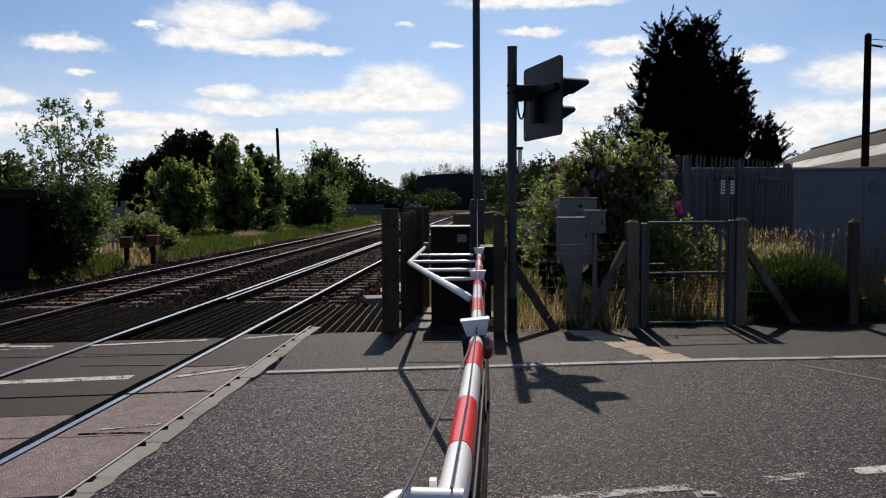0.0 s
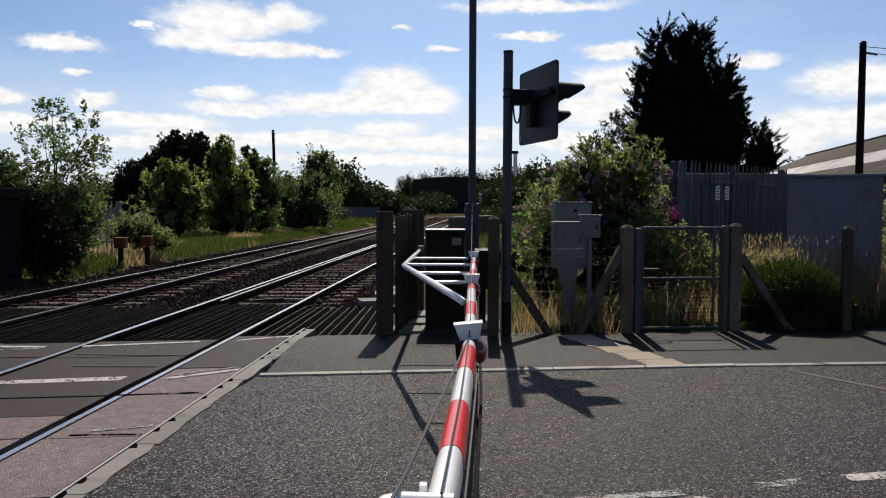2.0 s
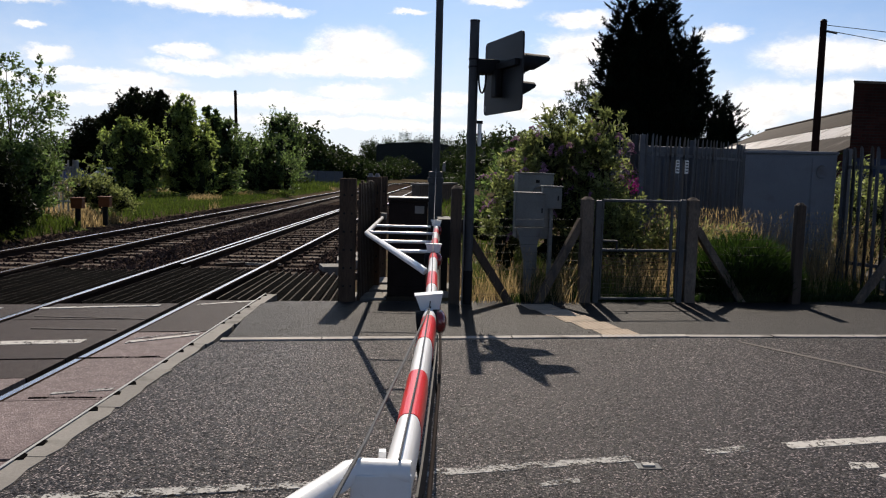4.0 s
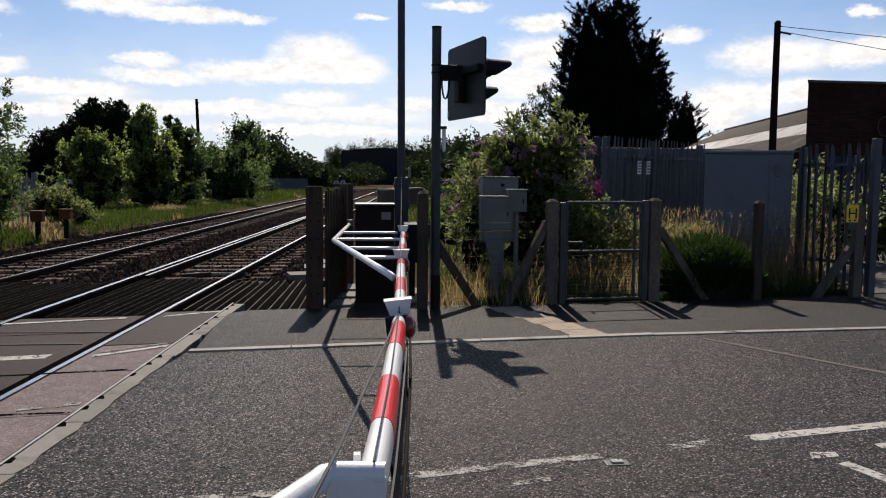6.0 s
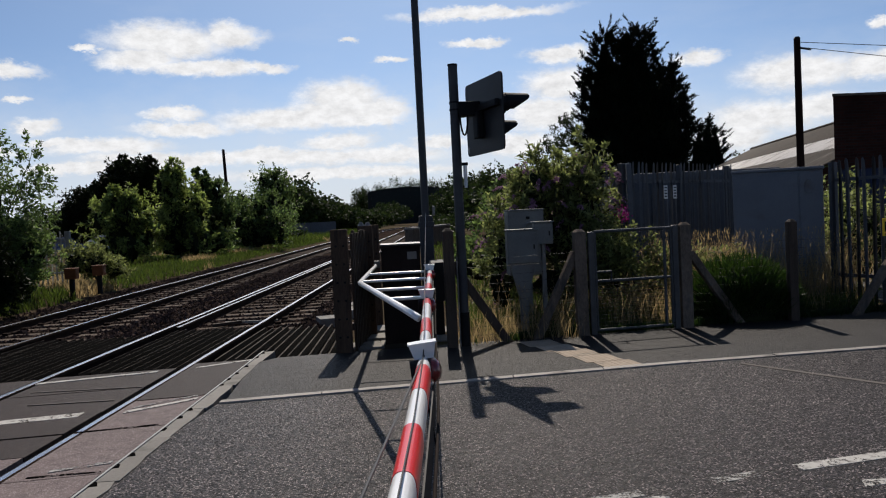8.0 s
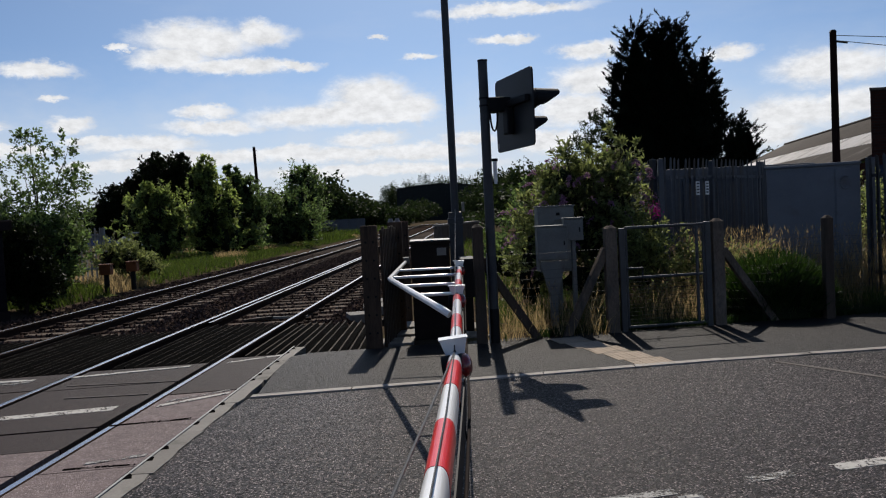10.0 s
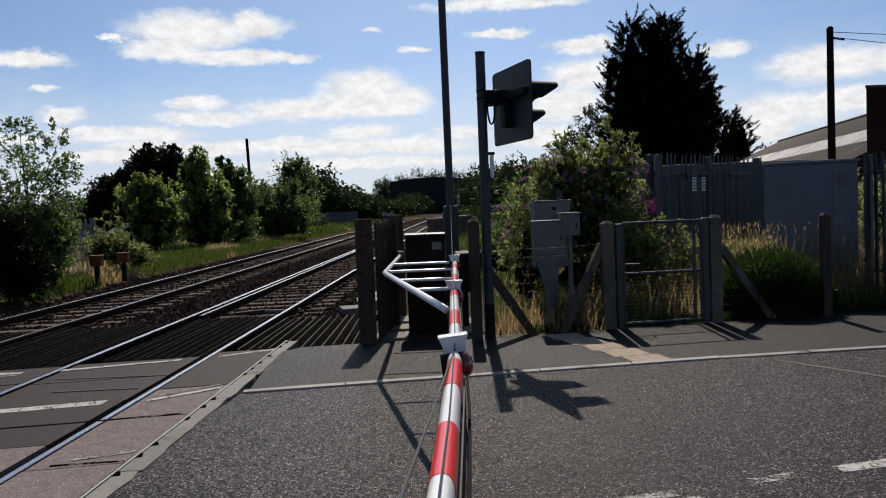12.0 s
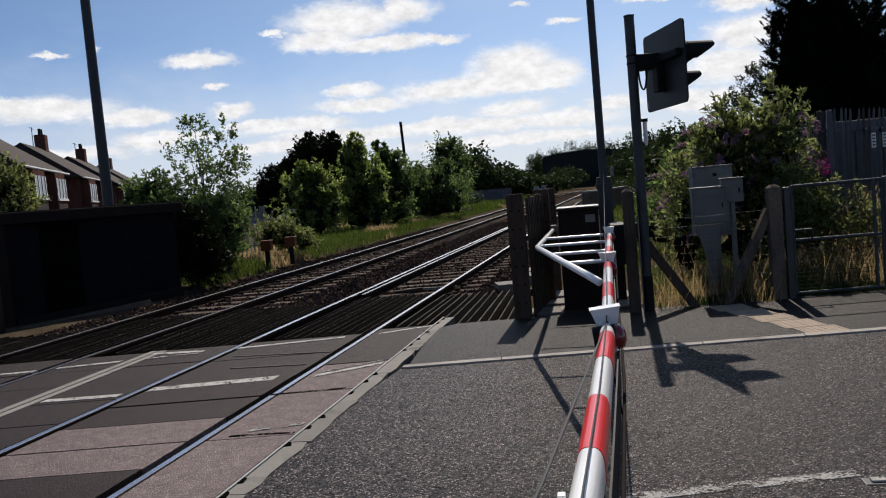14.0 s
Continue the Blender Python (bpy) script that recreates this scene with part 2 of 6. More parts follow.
def bricks(name, col, col2, mortar):
    m = bpy.data.materials.new(name)
    m.use_nodes = True
    nt = m.node_tree
    N, L = nt.nodes.new, nt.links.new
    b = nt.nodes["Principled BSDF"]
    geo, sep, comb, br = N("ShaderNodeNewGeometry"), N("ShaderNodeSeparateXYZ"), N("ShaderNodeCombineXYZ"), N("ShaderNodeTexBrick")
    L(geo.outputs["Position"], sep.inputs[0])
    add = N("ShaderNodeMath")
    L(sep.outputs[0], add.inputs[0]), L(sep.outputs[1], add.inputs[1])
    L(add.outputs[0], comb.inputs[0]), L(sep.outputs[2], comb.inputs[1])
    L(comb.outputs[0], br.inputs["Vector"])
    br.inputs["Scale"].default_value = 1.0
    br.inputs["Brick Width"].default_value, br.inputs["Row Height"].default_value, br.inputs["Mortar Size"].default_value = 0.225, 0.075, 0.008
    br.inputs["Color1"].default_value, br.inputs["Color2"].default_value, br.inputs["Mortar"].default_value = (*col, 1), (*col2, 1), (*mortar, 1)
    no = N("ShaderNodeTexNoise")
    L(geo.outputs["Position"], no.inputs["Vector"])
    no.inputs["Scale"].default_value, no.inputs["Detail"].default_value = 1.2, 8
    hs, ma = N("ShaderNodeHueSaturation"), N("ShaderNodeMath")
    ma.operation = "MULTIPLY_ADD"
    L(no.outputs["Fac"], ma.inputs[0])
    ma.inputs[1].default_value, ma.inputs[2].default_value = 1.0, 0.45
    L(ma.outputs[0], hs.inputs["Value"]), L(br.outputs["Color"], hs.inputs["Color"])
    L(hs.outputs["Color"], b.inputs["Base Color"])
    bp = N("ShaderNodeBump")
    L(br.outputs["Fac"], bp.inputs["Height"])
    bp.inputs["Strength"].default_value, bp.inputs["Distance"].default_value, bp.invert = 0.6, 0.008, True
    L(bp.outputs[0], b.inputs["Normal"])
    b.inputs["Roughness"].default_value = 0.9
    b.inputs["Specular IOR Level"].default_value = 0.03
    MATS[name] = m
    return m


M_ROAD = asphalt("road asphalt", (0.0165, 0.0138, 0.0138), (0.455, 0.386, 0.372), 76, 0.47, 0.48, 1.0, 0.65, 0.1)
M_PAVE = asphalt("pavement asphalt", (0.012, 0.0105, 0.0102), (0.058, 0.051, 0.0485), 90, 0.5, 0.6, 0.8, 0.4, 0.16)
M_PANEL = asphalt("dark deck panel", (0.0175, 0.011, 0.0105), (0.06, 0.039, 0.0375), 90, 0.4, 0.7, 0.4)
M_PANEL_PALE = asphalt("worn pale deck panel", (0.13, 0.1, 0.098), (0.28, 0.235, 0.23), 80, 0.6, 0.75, 0.5)
M_CONC = material("concrete", (0.243, 0.2295, 0.2093), (0.1485, 0.1383, 0.1248), 0.85, scale=2.5, grain=70, bump=0.35, dist=0.006, spots=(0.12, 0.115, 0.10), spot_scale=5, rand=0.12)
M_CONC_DARK = material("weathered concrete post", (0.172, 0.138, 0.11), (0.06, 0.047, 0.037), 0.9, scale=4, grain=60, bump=0.5, spots=(0.06, 0.055, 0.05), spot_scale=9, stretch=(1, 1, 0.4), rand=0.15)
M_KERB = material("kerb stone", (0.3696, 0.3432, 0.3168), (0.2112, 0.1936, 0.176), 0.8, scale=6, grain=90, bump=0.35, rand=0.12, spots=(0.12, 0.11, 0.10), spot_scale=3)
M_PAINT = material("worn road paint", (0.465, 0.45, 0.42), (0.3, 0.285, 0.2625), 0.7, scale=6, grain=40, bump=0.3, spots=(0.07, 0.065, 0.06), spot_scale=17, spot_range=(0.54, 0.7), holes=(7.0, 0.82, 0.9))
M_PAINT_THIN = material("faded road paint", (0.37, 0.36, 0.34), (0.24, 0.235, 0.225), 0.75, scale=6, grain=40, bump=0.3, spots=(0.1, 0.096, 0.092), spot_scale=15, spot_range=(0.52, 0.66), holes=(10.0, 0.93, 1.08))
M_SEAM = material("pale dusty seam", (0.115, 0.1, 0.09), (0.07, 0.06, 0.055), 0.85, scale=6, grain=40, bump=0.2)
M_CRACK = material("dark crack filler", (0.012, 0.010, 0.009), (0.006, 0.005, 0.005), 0.95, scale=6, grain=40, bump=0.2, holes=(5.0, 0.84, 0.98))
M_TACT = material("buff tactile paving", (0.37, 0.3, 0.23), (0.27, 0.215, 0.16), 0.85, scale=5, grain=80, bump=0.2, rand=0.1, spots=(0.2, 0.17, 0.13), spot_scale=6)
M_RAIL_TOP = material("polished rail head", (0.6, 0.6, 0.635), (0.46, 0.455, 0.48), 0.27, 0.95, scale=4, grain=30, bump=0.03, mix=0.2)
M_RAIL = material("rusty rail side", (0.04, 0.025, 0.019), (0.017, 0.0115, 0.009), 0.9, 0.0, scale=8, grain=80, bump=0.4)
M_SLEEPER = material("concrete sleeper", (0.165, 0.137, 0.116), (0.062, 0.05, 0.042), 0.94, scale=4, grain=60, bump=0.4, rand=0.25, spots=(0.07, 0.055, 0.045), spot_scale=6)
M_BALLAST = material("ballast bed", (0.052, 0.038, 0.031), (0.012, 0.0088, 0.0075), 0.95, scale=6, grain=28, bump=0.45, dist=0.04, mix=0.9)
M_STONE = material("ballast stone", (0.1, 0.063, 0.049), (0.03, 0.0185, 0.0145), 0.9, scale=3, grain=50, bump=0.2, island=0.7)
# slat sides near black and crests pale: shade and sun put into the colours
M_SLAT = material("shaded timber slat side", (0.0055, 0.0048, 0.0042), (0.0025, 0.0021, 0.0019), 0.92, scale=5, grain=40, bump=0.4, rand=0.3, stretch=(3, 0.5, 3))
M_SLAT_TOP = material("sunlit slat edge", (0.11, 0.097, 0.085), (0.012, 0.0102, 0.009), 0.9, scale=3, grain=11, bump=0.3, rand=0.35)
M_TIMBER = material("weathered timber", (0.075, 0.055, 0.042), (0.028, 0.021, 0.016), 0.85, scale=5, grain=45, bump=0.5, stretch=(4, 4, 0.4), rand=0.15)
M_POST_BROWN = material("brown weathered timber post", (0.105, 0.072, 0.052), (0.035, 0.025, 0.019), 0.9, scale=4, grain=55, bump=0.6, spots=(0.03, 0.024, 0.02), spot_scale=8, stretch=(3, 3, 0.3), rand=0.12)
M_STEEL = material("galvanised steel", (0.07181, 0.07507, 0.07834), (0.0457, 0.04733, 0.04896), 0.5, 0.5, scale=5, grain=60, bump=0.1, rand=0.15)
M_PALE = material("grey palisade steel", (0.096, 0.104, 0.118), (0.062, 0.067, 0.077), 0.55, 0.3, scale=6, grain=50, bump=0.1, rand=0.2)
M_POST = material("grey painted post", (0.054, 0.058, 0.064), (0.034, 0.036, 0.04), 0.5, 0.2, scale=6, grain=60, bump=0.15)
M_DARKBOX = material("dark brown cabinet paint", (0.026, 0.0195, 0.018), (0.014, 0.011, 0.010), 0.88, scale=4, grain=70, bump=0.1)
M_LID = material("grey cabinet lid", (0.168, 0.1624, 0.1568), (0.112, 0.1064, 0.1008), 0.45, scale=4, grain=60, bump=0.1)
M_GREY = material("grey equipment paint", (0.17, 0.178, 0.174), (0.105, 0.112, 0.108), 0.55, scale=3, grain=60, bump=0.12, spots=(0.08, 0.075, 0.065), spot_scale=3, spot_range=(0.6, 0.75))
M_RELAY = material("blue-grey cabinet paint", (0.148, 0.164, 0.19), (0.108, 0.122, 0.143), 0.5, scale=2, grain=60, bump=0.08, spots=(0.1, 0.1, 0.1), spot_scale=2.5, spot_range=(0.62, 0.8))
M_BLACK = material("black paint", (0.0072, 0.0072, 0.0078), (0.0036, 0.0036, 0.0042), 0.65, scale=5, grain=60, bump=0.1)
M_PIT = material("matt black, shaded gaps and door", (0.006, 0.006, 0.006), (0.003, 0.003, 0.003), 0.95, scale=5, grain=40, bump=0.3)
M_PALE_W = material("pale grey fence steel", (0.30, 0.30, 0.29), (0.2, 0.2, 0.195), 0.6, scale=6, grain=50, bump=0.1, rand=0.2)
M_BOARD = material("grey board back", (0.01716, 0.01888, 0.02145), (0.01201, 0.01316, 0.01487), 0.5, scale=3, grain=60, bump=0.06)
M_WHITE = material("white paint", (0.84, 0.84, 0.83), (0.72, 0.72, 0.71), 0.3, scale=5, grain=60, bump=0.05, mix=0.3, spots=(0.35, 0.34, 0.32), spot_scale=14, spot_range=(0.66, 0.8), coat=0.3)
M_RED = material("red band", (0.72, 0.018, 0.016), (0.6, 0.014, 0.013), 0.3, scale=5, grain=60, bump=0.05, mix=0.3, coat=0.12)
M_LENS = material("red lamp lens", (0.2, 0.006, 0.008), (0.12, 0.004, 0.005), 0.15, scale=20, grain=200, bump=0.2, coat=0.8)
M_CABLE = material("grey cable", (0.05, 0.05, 0.053), (0.03, 0.03, 0.031), 0.5, scale=20, grain=200, bump=0.1)
M_WIRE = material("fence wire", (0.03, 0.02875, 0.0275), (0.015, 0.01375, 0.0125), 0.6, 0.4, scale=20, grain=100, bump=0.0)
M_YELLOW = material("yellow plate", (0.9, 0.58, 0.015), (0.78, 0.48, 0.015), 0.45, scale=8, grain=60, bump=0.03)
M_ORANGE = material("orange box paint", (0.1792, 0.064, 0.0224), (0.1088, 0.0384, 0.016), 0.6, scale=8, grain=60, bump=0.2)
M_BRICK = bricks("brown brick", (0.046, 0.017, 0.013), (0.028, 0.012, 0.010), (0.03, 0.025, 0.022))
# hut brick in one near-black tone
M_BRICK_HUT = bricks("near-black brick", (0.012, 0.011, 0.013), (0.009, 0.008, 0.010), (0.010, 0.010, 0.011))
M_BRICK_HOUSE = bricks("red house brick", (0.12, 0.045, 0.032), (0.09, 0.034, 0.027), (0.11, 0.1, 0.09))
M_TILE = material("brown roof tile", (0.042, 0.02856, 0.0231), (0.0252, 0.01764, 0.01512), 0.85, scale=2, grain=9, bump=0.6, dist=0.05, stretch=(1, 1, 4))
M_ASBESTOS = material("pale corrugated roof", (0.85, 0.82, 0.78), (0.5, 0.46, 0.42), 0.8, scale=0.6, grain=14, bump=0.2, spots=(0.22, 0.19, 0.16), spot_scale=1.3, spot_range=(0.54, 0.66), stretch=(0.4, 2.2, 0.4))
M_ROOF_LOW = material("mottled grey corrugated roof", (0.1, 0.082, 0.07), (0.045, 0.037, 0.031), 0.85, scale=0.8, grain=12, bump=0.2, spots=(0.24, 0.22, 0.2), spot_scale=1.4, spot_range=(0.56, 0.72), stretch=(0.4, 2.2, 0.4))
M_ROOF_OLD = material("dark brown corrugated roof", (0.075, 0.058, 0.045), (0.032, 0.025, 0.02), 0.85, scale=0.8, grain=14, bump=0.2)
M_CLAD = material("dark green cladding", (0.012, 0.0168, 0.0168), (0.0078, 0.0114, 0.012), 0.6, scale=1, grain=10, bump=0.1)
M_GLASSY = material("window glass", (0.10, 0.12, 0.14), (0.05, 0.06, 0.07), 0.08, scale=1, grain=5, bump=0.0)
M_RENDER_WHITE = material("white window frame", (0.78, 0.78, 0.76), (0.66, 0.66, 0.64), 0.5, scale=5, grain=30, bump=0.05)
M_SOIL = material("dry soil and litter", (0.1, 0.076, 0.052), (0.036, 0.028, 0.02), 0.95, scale=1.2, grain=22, bump=0.8, dist=0.03, spots=(0.07, 0.085, 0.03), spot_scale=0.8)
M_GRAVEL = material("pale gravel", (0.18, 0.168, 0.156), (0.096, 0.09, 0.084), 0.95, scale=3, grain=45, bump=0.8, dist=0.02, mix=0.8)
M_LEAF = material("green leaf", (0.115, 0.16, 0.056), (0.036, 0.058, 0.021), 0.42, scale=1.5, grain=8, bump=0.0, island=0.65, translucent=0.55)
M_LEAF_LIME = material("sunlit lime leaf", (0.225, 0.27, 0.085), (0.05, 0.076, 0.024), 0.42, scale=1.5, grain=8, bump=0.0, island=0.75, translucent=0.6)
M_LEAF_DARK = material("dark leaf, also inner shade", (0.012, 0.018, 0.006), (0.005, 0.008, 0.0027), 0.5, scale=1.0, grain=6, bump=0.0, island=0.4, translucent=0.15)
M_LEAF_GREY = material("grey-green leaf", (0.185, 0.21, 0.08), (0.05, 0.06, 0.024), 0.45, scale=1.5, grain=8, bump=0.0, island=0.6, translucent=0.62)
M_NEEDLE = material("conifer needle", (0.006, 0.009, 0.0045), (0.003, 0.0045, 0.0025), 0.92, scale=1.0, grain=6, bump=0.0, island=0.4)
M_LEAF_WOOD = material("woodland leaf", (0.034, 0.05, 0.016), (0.012, 0.02, 0.007), 0.6, scale=0.25, grain=2, bump=0.0, island=0.5, translucent=0.25)
M_BASE_BLUE = material("dull blue wall paint", (0.025, 0.035, 0.07), (0.015, 0.02, 0.04), 0.8, scale=1.5, grain=30, bump=0.2)
M_POLE = material("creosoted pole timber", (0.026, 0.013, 0.011), (0.012, 0.007, 0.006), 0.9, scale=3, grain=40, bump=0.4, stretch=(1, 1, 0.15))
M_BUD = material("purple flower spike", (0.33, 0.19, 0.31), (0.15, 0.085, 0.12), 0.7, scale=2, grain=20, bump=0.0, island=0.4, translucent=0.3)
M_PINK = material("pink flower spike", (0.36, 0.05, 0.22), (0.22, 0.035, 0.13), 0.7, scale=2, grain=20, bump=0.0, island=0.3, translucent=0.4)
M_BARK = material("bark", (0.045, 0.035, 0.0275), (0.0225, 0.0175, 0.014), 0.9, scale=6, grain=40, bump=0.6)
M_STRAW = material("dry straw grass", (0.34, 0.262, 0.145), (0.125, 0.095, 0.05), 0.7, scale=2, grain=10, bump=0.0, island=0.35, translucent=0.55)
M_GRASS = material("green grass", (0.06, 0.083, 0.019), (0.026, 0.04, 0.0095), 0.6, scale=1.5, grain=10, bump=0.0, island=0.5, translucent=0.5)
M_SEDGE = material("dense green grass", (0.026, 0.048, 0.0105), (0.0095, 0.02, 0.0045), 0.6, scale=2, grain=10, bump=0.0, island=0.4, translucent=0.42)
M_CARBLUE = material("blue car paint", (0.05, 0.09, 0.2), (0.04, 0.07, 0.16), 0.25, 0.3, scale=2, grain=20, bump=0.0, coat=0.6)
M_CARSILVER = material("silver car paint", (0.5, 0.52, 0.55), (0.42, 0.44, 0.47), 0.25, 0.4, scale=2, grain=20, bump=0.0, coat=0.6)

# ---- mesh helpers ----
R = random.Random(7)


def mesh_object(name, me, mat, parent=None, label=""):
    if mat is not None and not me.materials:
        me.materials.append(mat)
    ob = new(name, me)
    if parent is not None:
        ob.parent = parent
    if label:
        ob["label"] = label
    return ob


def part(name, bm, mat, parent=None, label="", smooth=False):
    """Links a bmesh as one mesh object under a thing or a part."""
    me = bpy.data.meshes.new(name)
    bmesh.ops.recalc_face_normals(bm, faces=bm.faces[:])
    if smooth:
        for f in bm.faces:
            f.smooth = True
        for e in bm.edges:
            e.smooth = e.calc_face_angle(0.0) < 0.7
    bm.to_mesh(me)
    bm.free()
    return mesh_object(name, me, mat, parent, label)


def thing(name, x, y, z, label, category, group="", kind="", rz=0.0):
    ob = new(name)
    ob.empty_display_size = 0.2
    ob.matrix_basis = pose(x, y, z, 0, 0, rz)
    return tagged(ob, label, category, group, kind)


def box(bm, x0, y0, z0, x1, y1, z1, bevel=0.0, m=None):
    g = bmesh.ops.create_cube(bm, size=1.0)
    vs = g["verts"]
    bmesh.ops.scale(bm, vec=(x1 - x0, y1 - y0, z1 - z0), verts=vs)
    bmesh.ops.translate(bm, vec=((x0 + x1) / 2, (y0 + y1) / 2, (z0 + z1) / 2), verts=vs)
    if m is not None:
        bmesh.ops.transform(bm, matrix=m, verts=vs)
    if bevel:
        es = list({e for v in vs for e in v.link_edges})
        bmesh.ops.bevel(bm, geom=es, offset=bevel, segments=2, affect="EDGES", profile=0.6)
    return bm


def boxed(*a, **k):
    return box(bmesh.new(), *a, **k)


def cyl(bm, p0, p1, r0, r1=None, seg=12):
    p0, p1 = Vector(p0), Vector(p1)
    r1 = r0 if r1 is None else r1
    d = p1 - p0
    g = bmesh.ops.create_cone(bm, cap_ends=True, segments=seg, radius1=r0, radius2=r1, depth=d.length)
    q = d.to_track_quat("Z", "Y").to_matrix().to_4x4()
    bmesh.ops.transform(bm, matrix=Matrix.Translation((p0 + p1) / 2) @ q, verts=g["verts"])
    return bm


def rod(*a, **k):
    return cyl(bmesh.new(), *a, **k)


def tube(bm, pts, r, seg=8):
    """A round tube along a line of points."""
    rings = []
    for i, p in enumerate(pts):
        a, b = Vector(pts[max(i - 1, 0)]), Vector(pts[min(i + 1, len(pts) - 1)])
        q = (b - a).to_track_quat("Z", "Y")
        rings.append([bm.verts.new(Vector(p) + q @ Vector((r * math.cos(2 * math.pi * k / seg), r * math.sin(2 * math.pi * k / seg), 0))) for k in range(seg)])
    for r0, r1 in zip(rings, rings[1:]):
        for k in range(seg):
            bm.faces.new((r0[k], r0[(k + 1) % seg], r1[(k + 1) % seg], r1[k]))
    bm.faces.new(rings[0]), bm.faces.new(rings[-1][::-1])
    return bm


def slab(pts, z0, z1):
    """A flat plate over a polygon, from z0 up to z1."""
    bm = bmesh.new()
    lo, hi = [bm.verts.new((x, y, z0)) for x, y in pts], [bm.verts.new((x, y, z1)) for x, y in pts]
    bm.faces.new(hi), bm.faces.new(lo[::-1])
    for k in range(len(pts)):
        j = (k + 1) % len(pts)
        bm.faces.new((lo[k], lo[j], hi[j], hi[k]))
    return bm


def beam(p0, p1, w, h, bevel=0.0):
    """A square bar between two points."""
    p0, p1 = Vector(p0), Vector(p1)
    d = p1 - p0
    bm = boxed(-w / 2, -h / 2, 0, w / 2, h / 2, d.length, bevel=bevel)
    q = d.to_track_quat("Z", "Y").to_matrix().to_4x4()
    bmesh.ops.transform(bm, matrix=Matrix.Translation(p0) @ q, verts=bm.verts[:])
    return bm


def fast_mesh(name, verts, faces):
    me = bpy.data.meshes.new(name)
    me.from_pydata(verts.tolist(), [], faces.tolist() if hasattr(faces, "tolist") else faces)
    return me


def unit(v):
    return v / np.maximum(np.linalg.norm(v, axis=1, keepdims=True), 1e-9)


def leaf_mesh(name, at, size, rng, along=None, slim=0.42, spread=1.0):
    """Many small pointed leaves, each a bent four-sided blade."""
    n = len(at)
    d = unit(rng.normal(size=(n, 3)) * spread + (0 if along is None else along))
    side = unit(np.cross(d, rng.normal(size=(n, 3))))
    up = np.cross(side, d)
    s = size * rng.uniform(0.6, 1.35, (n, 1))
    v = np.stack([at, at + d * s * 0.5 + side * s * slim / 2 + up * s * 0.06, at + d * s, at + d * s * 0.5 - side * s * slim / 2 + up * s * 0.06], 1).reshape(-1, 3)
    f = np.arange(4 * n).reshape(n, 4)
    return fast_mesh(name, v, f)


def clumps(rng, blobs, n, tight=0.16, per=28):
    """Leaf places and ways: leaves sit along short sprigs that reach out and up from the skin of each mass."""
    w = np.array([b[3] * b[4] + b[4] * b[5] + b[3] * b[5] for b in blobs])
    out, ways = [], []
    for b, share in zip(blobs, w / w.sum()):
        k = max(3, int(n * share / per))
        d = unit(rng.normal(size=(k, 3)) + np.array([0, 0, 0.25]))
        r = rng.uniform(0.35, 0.95, (k, 1)) ** 0.5 * rng.uniform(0.8, 1.0, (k, 1))
        root = np.array(b[:3]) + d * r * np.array(b[3:6])
        t = tight * (b[3] + b[4] + b[5]) / 3
        way = unit(d * np.array([1, 1, 0.6]) + np.array([0, 0, 0.75]) + rng.normal(size=(k, 3)) * 0.35)
        u = rng.random((k, per, 1))
        ln = t * rng.uniform(1.2, 4.4, (k, 1, 1))
        at = root[:, None] + way[:, None] * ln * u + rng.normal(size=(k, per, 3)) * t * 0.36 * (1.2 - 0.85 * u)
        out.append(at.reshape(-1, 3)), ways.append(np.repeat(way * 0.8, per, 0))
    return np.concatenate(out), np.concatenate(ways)


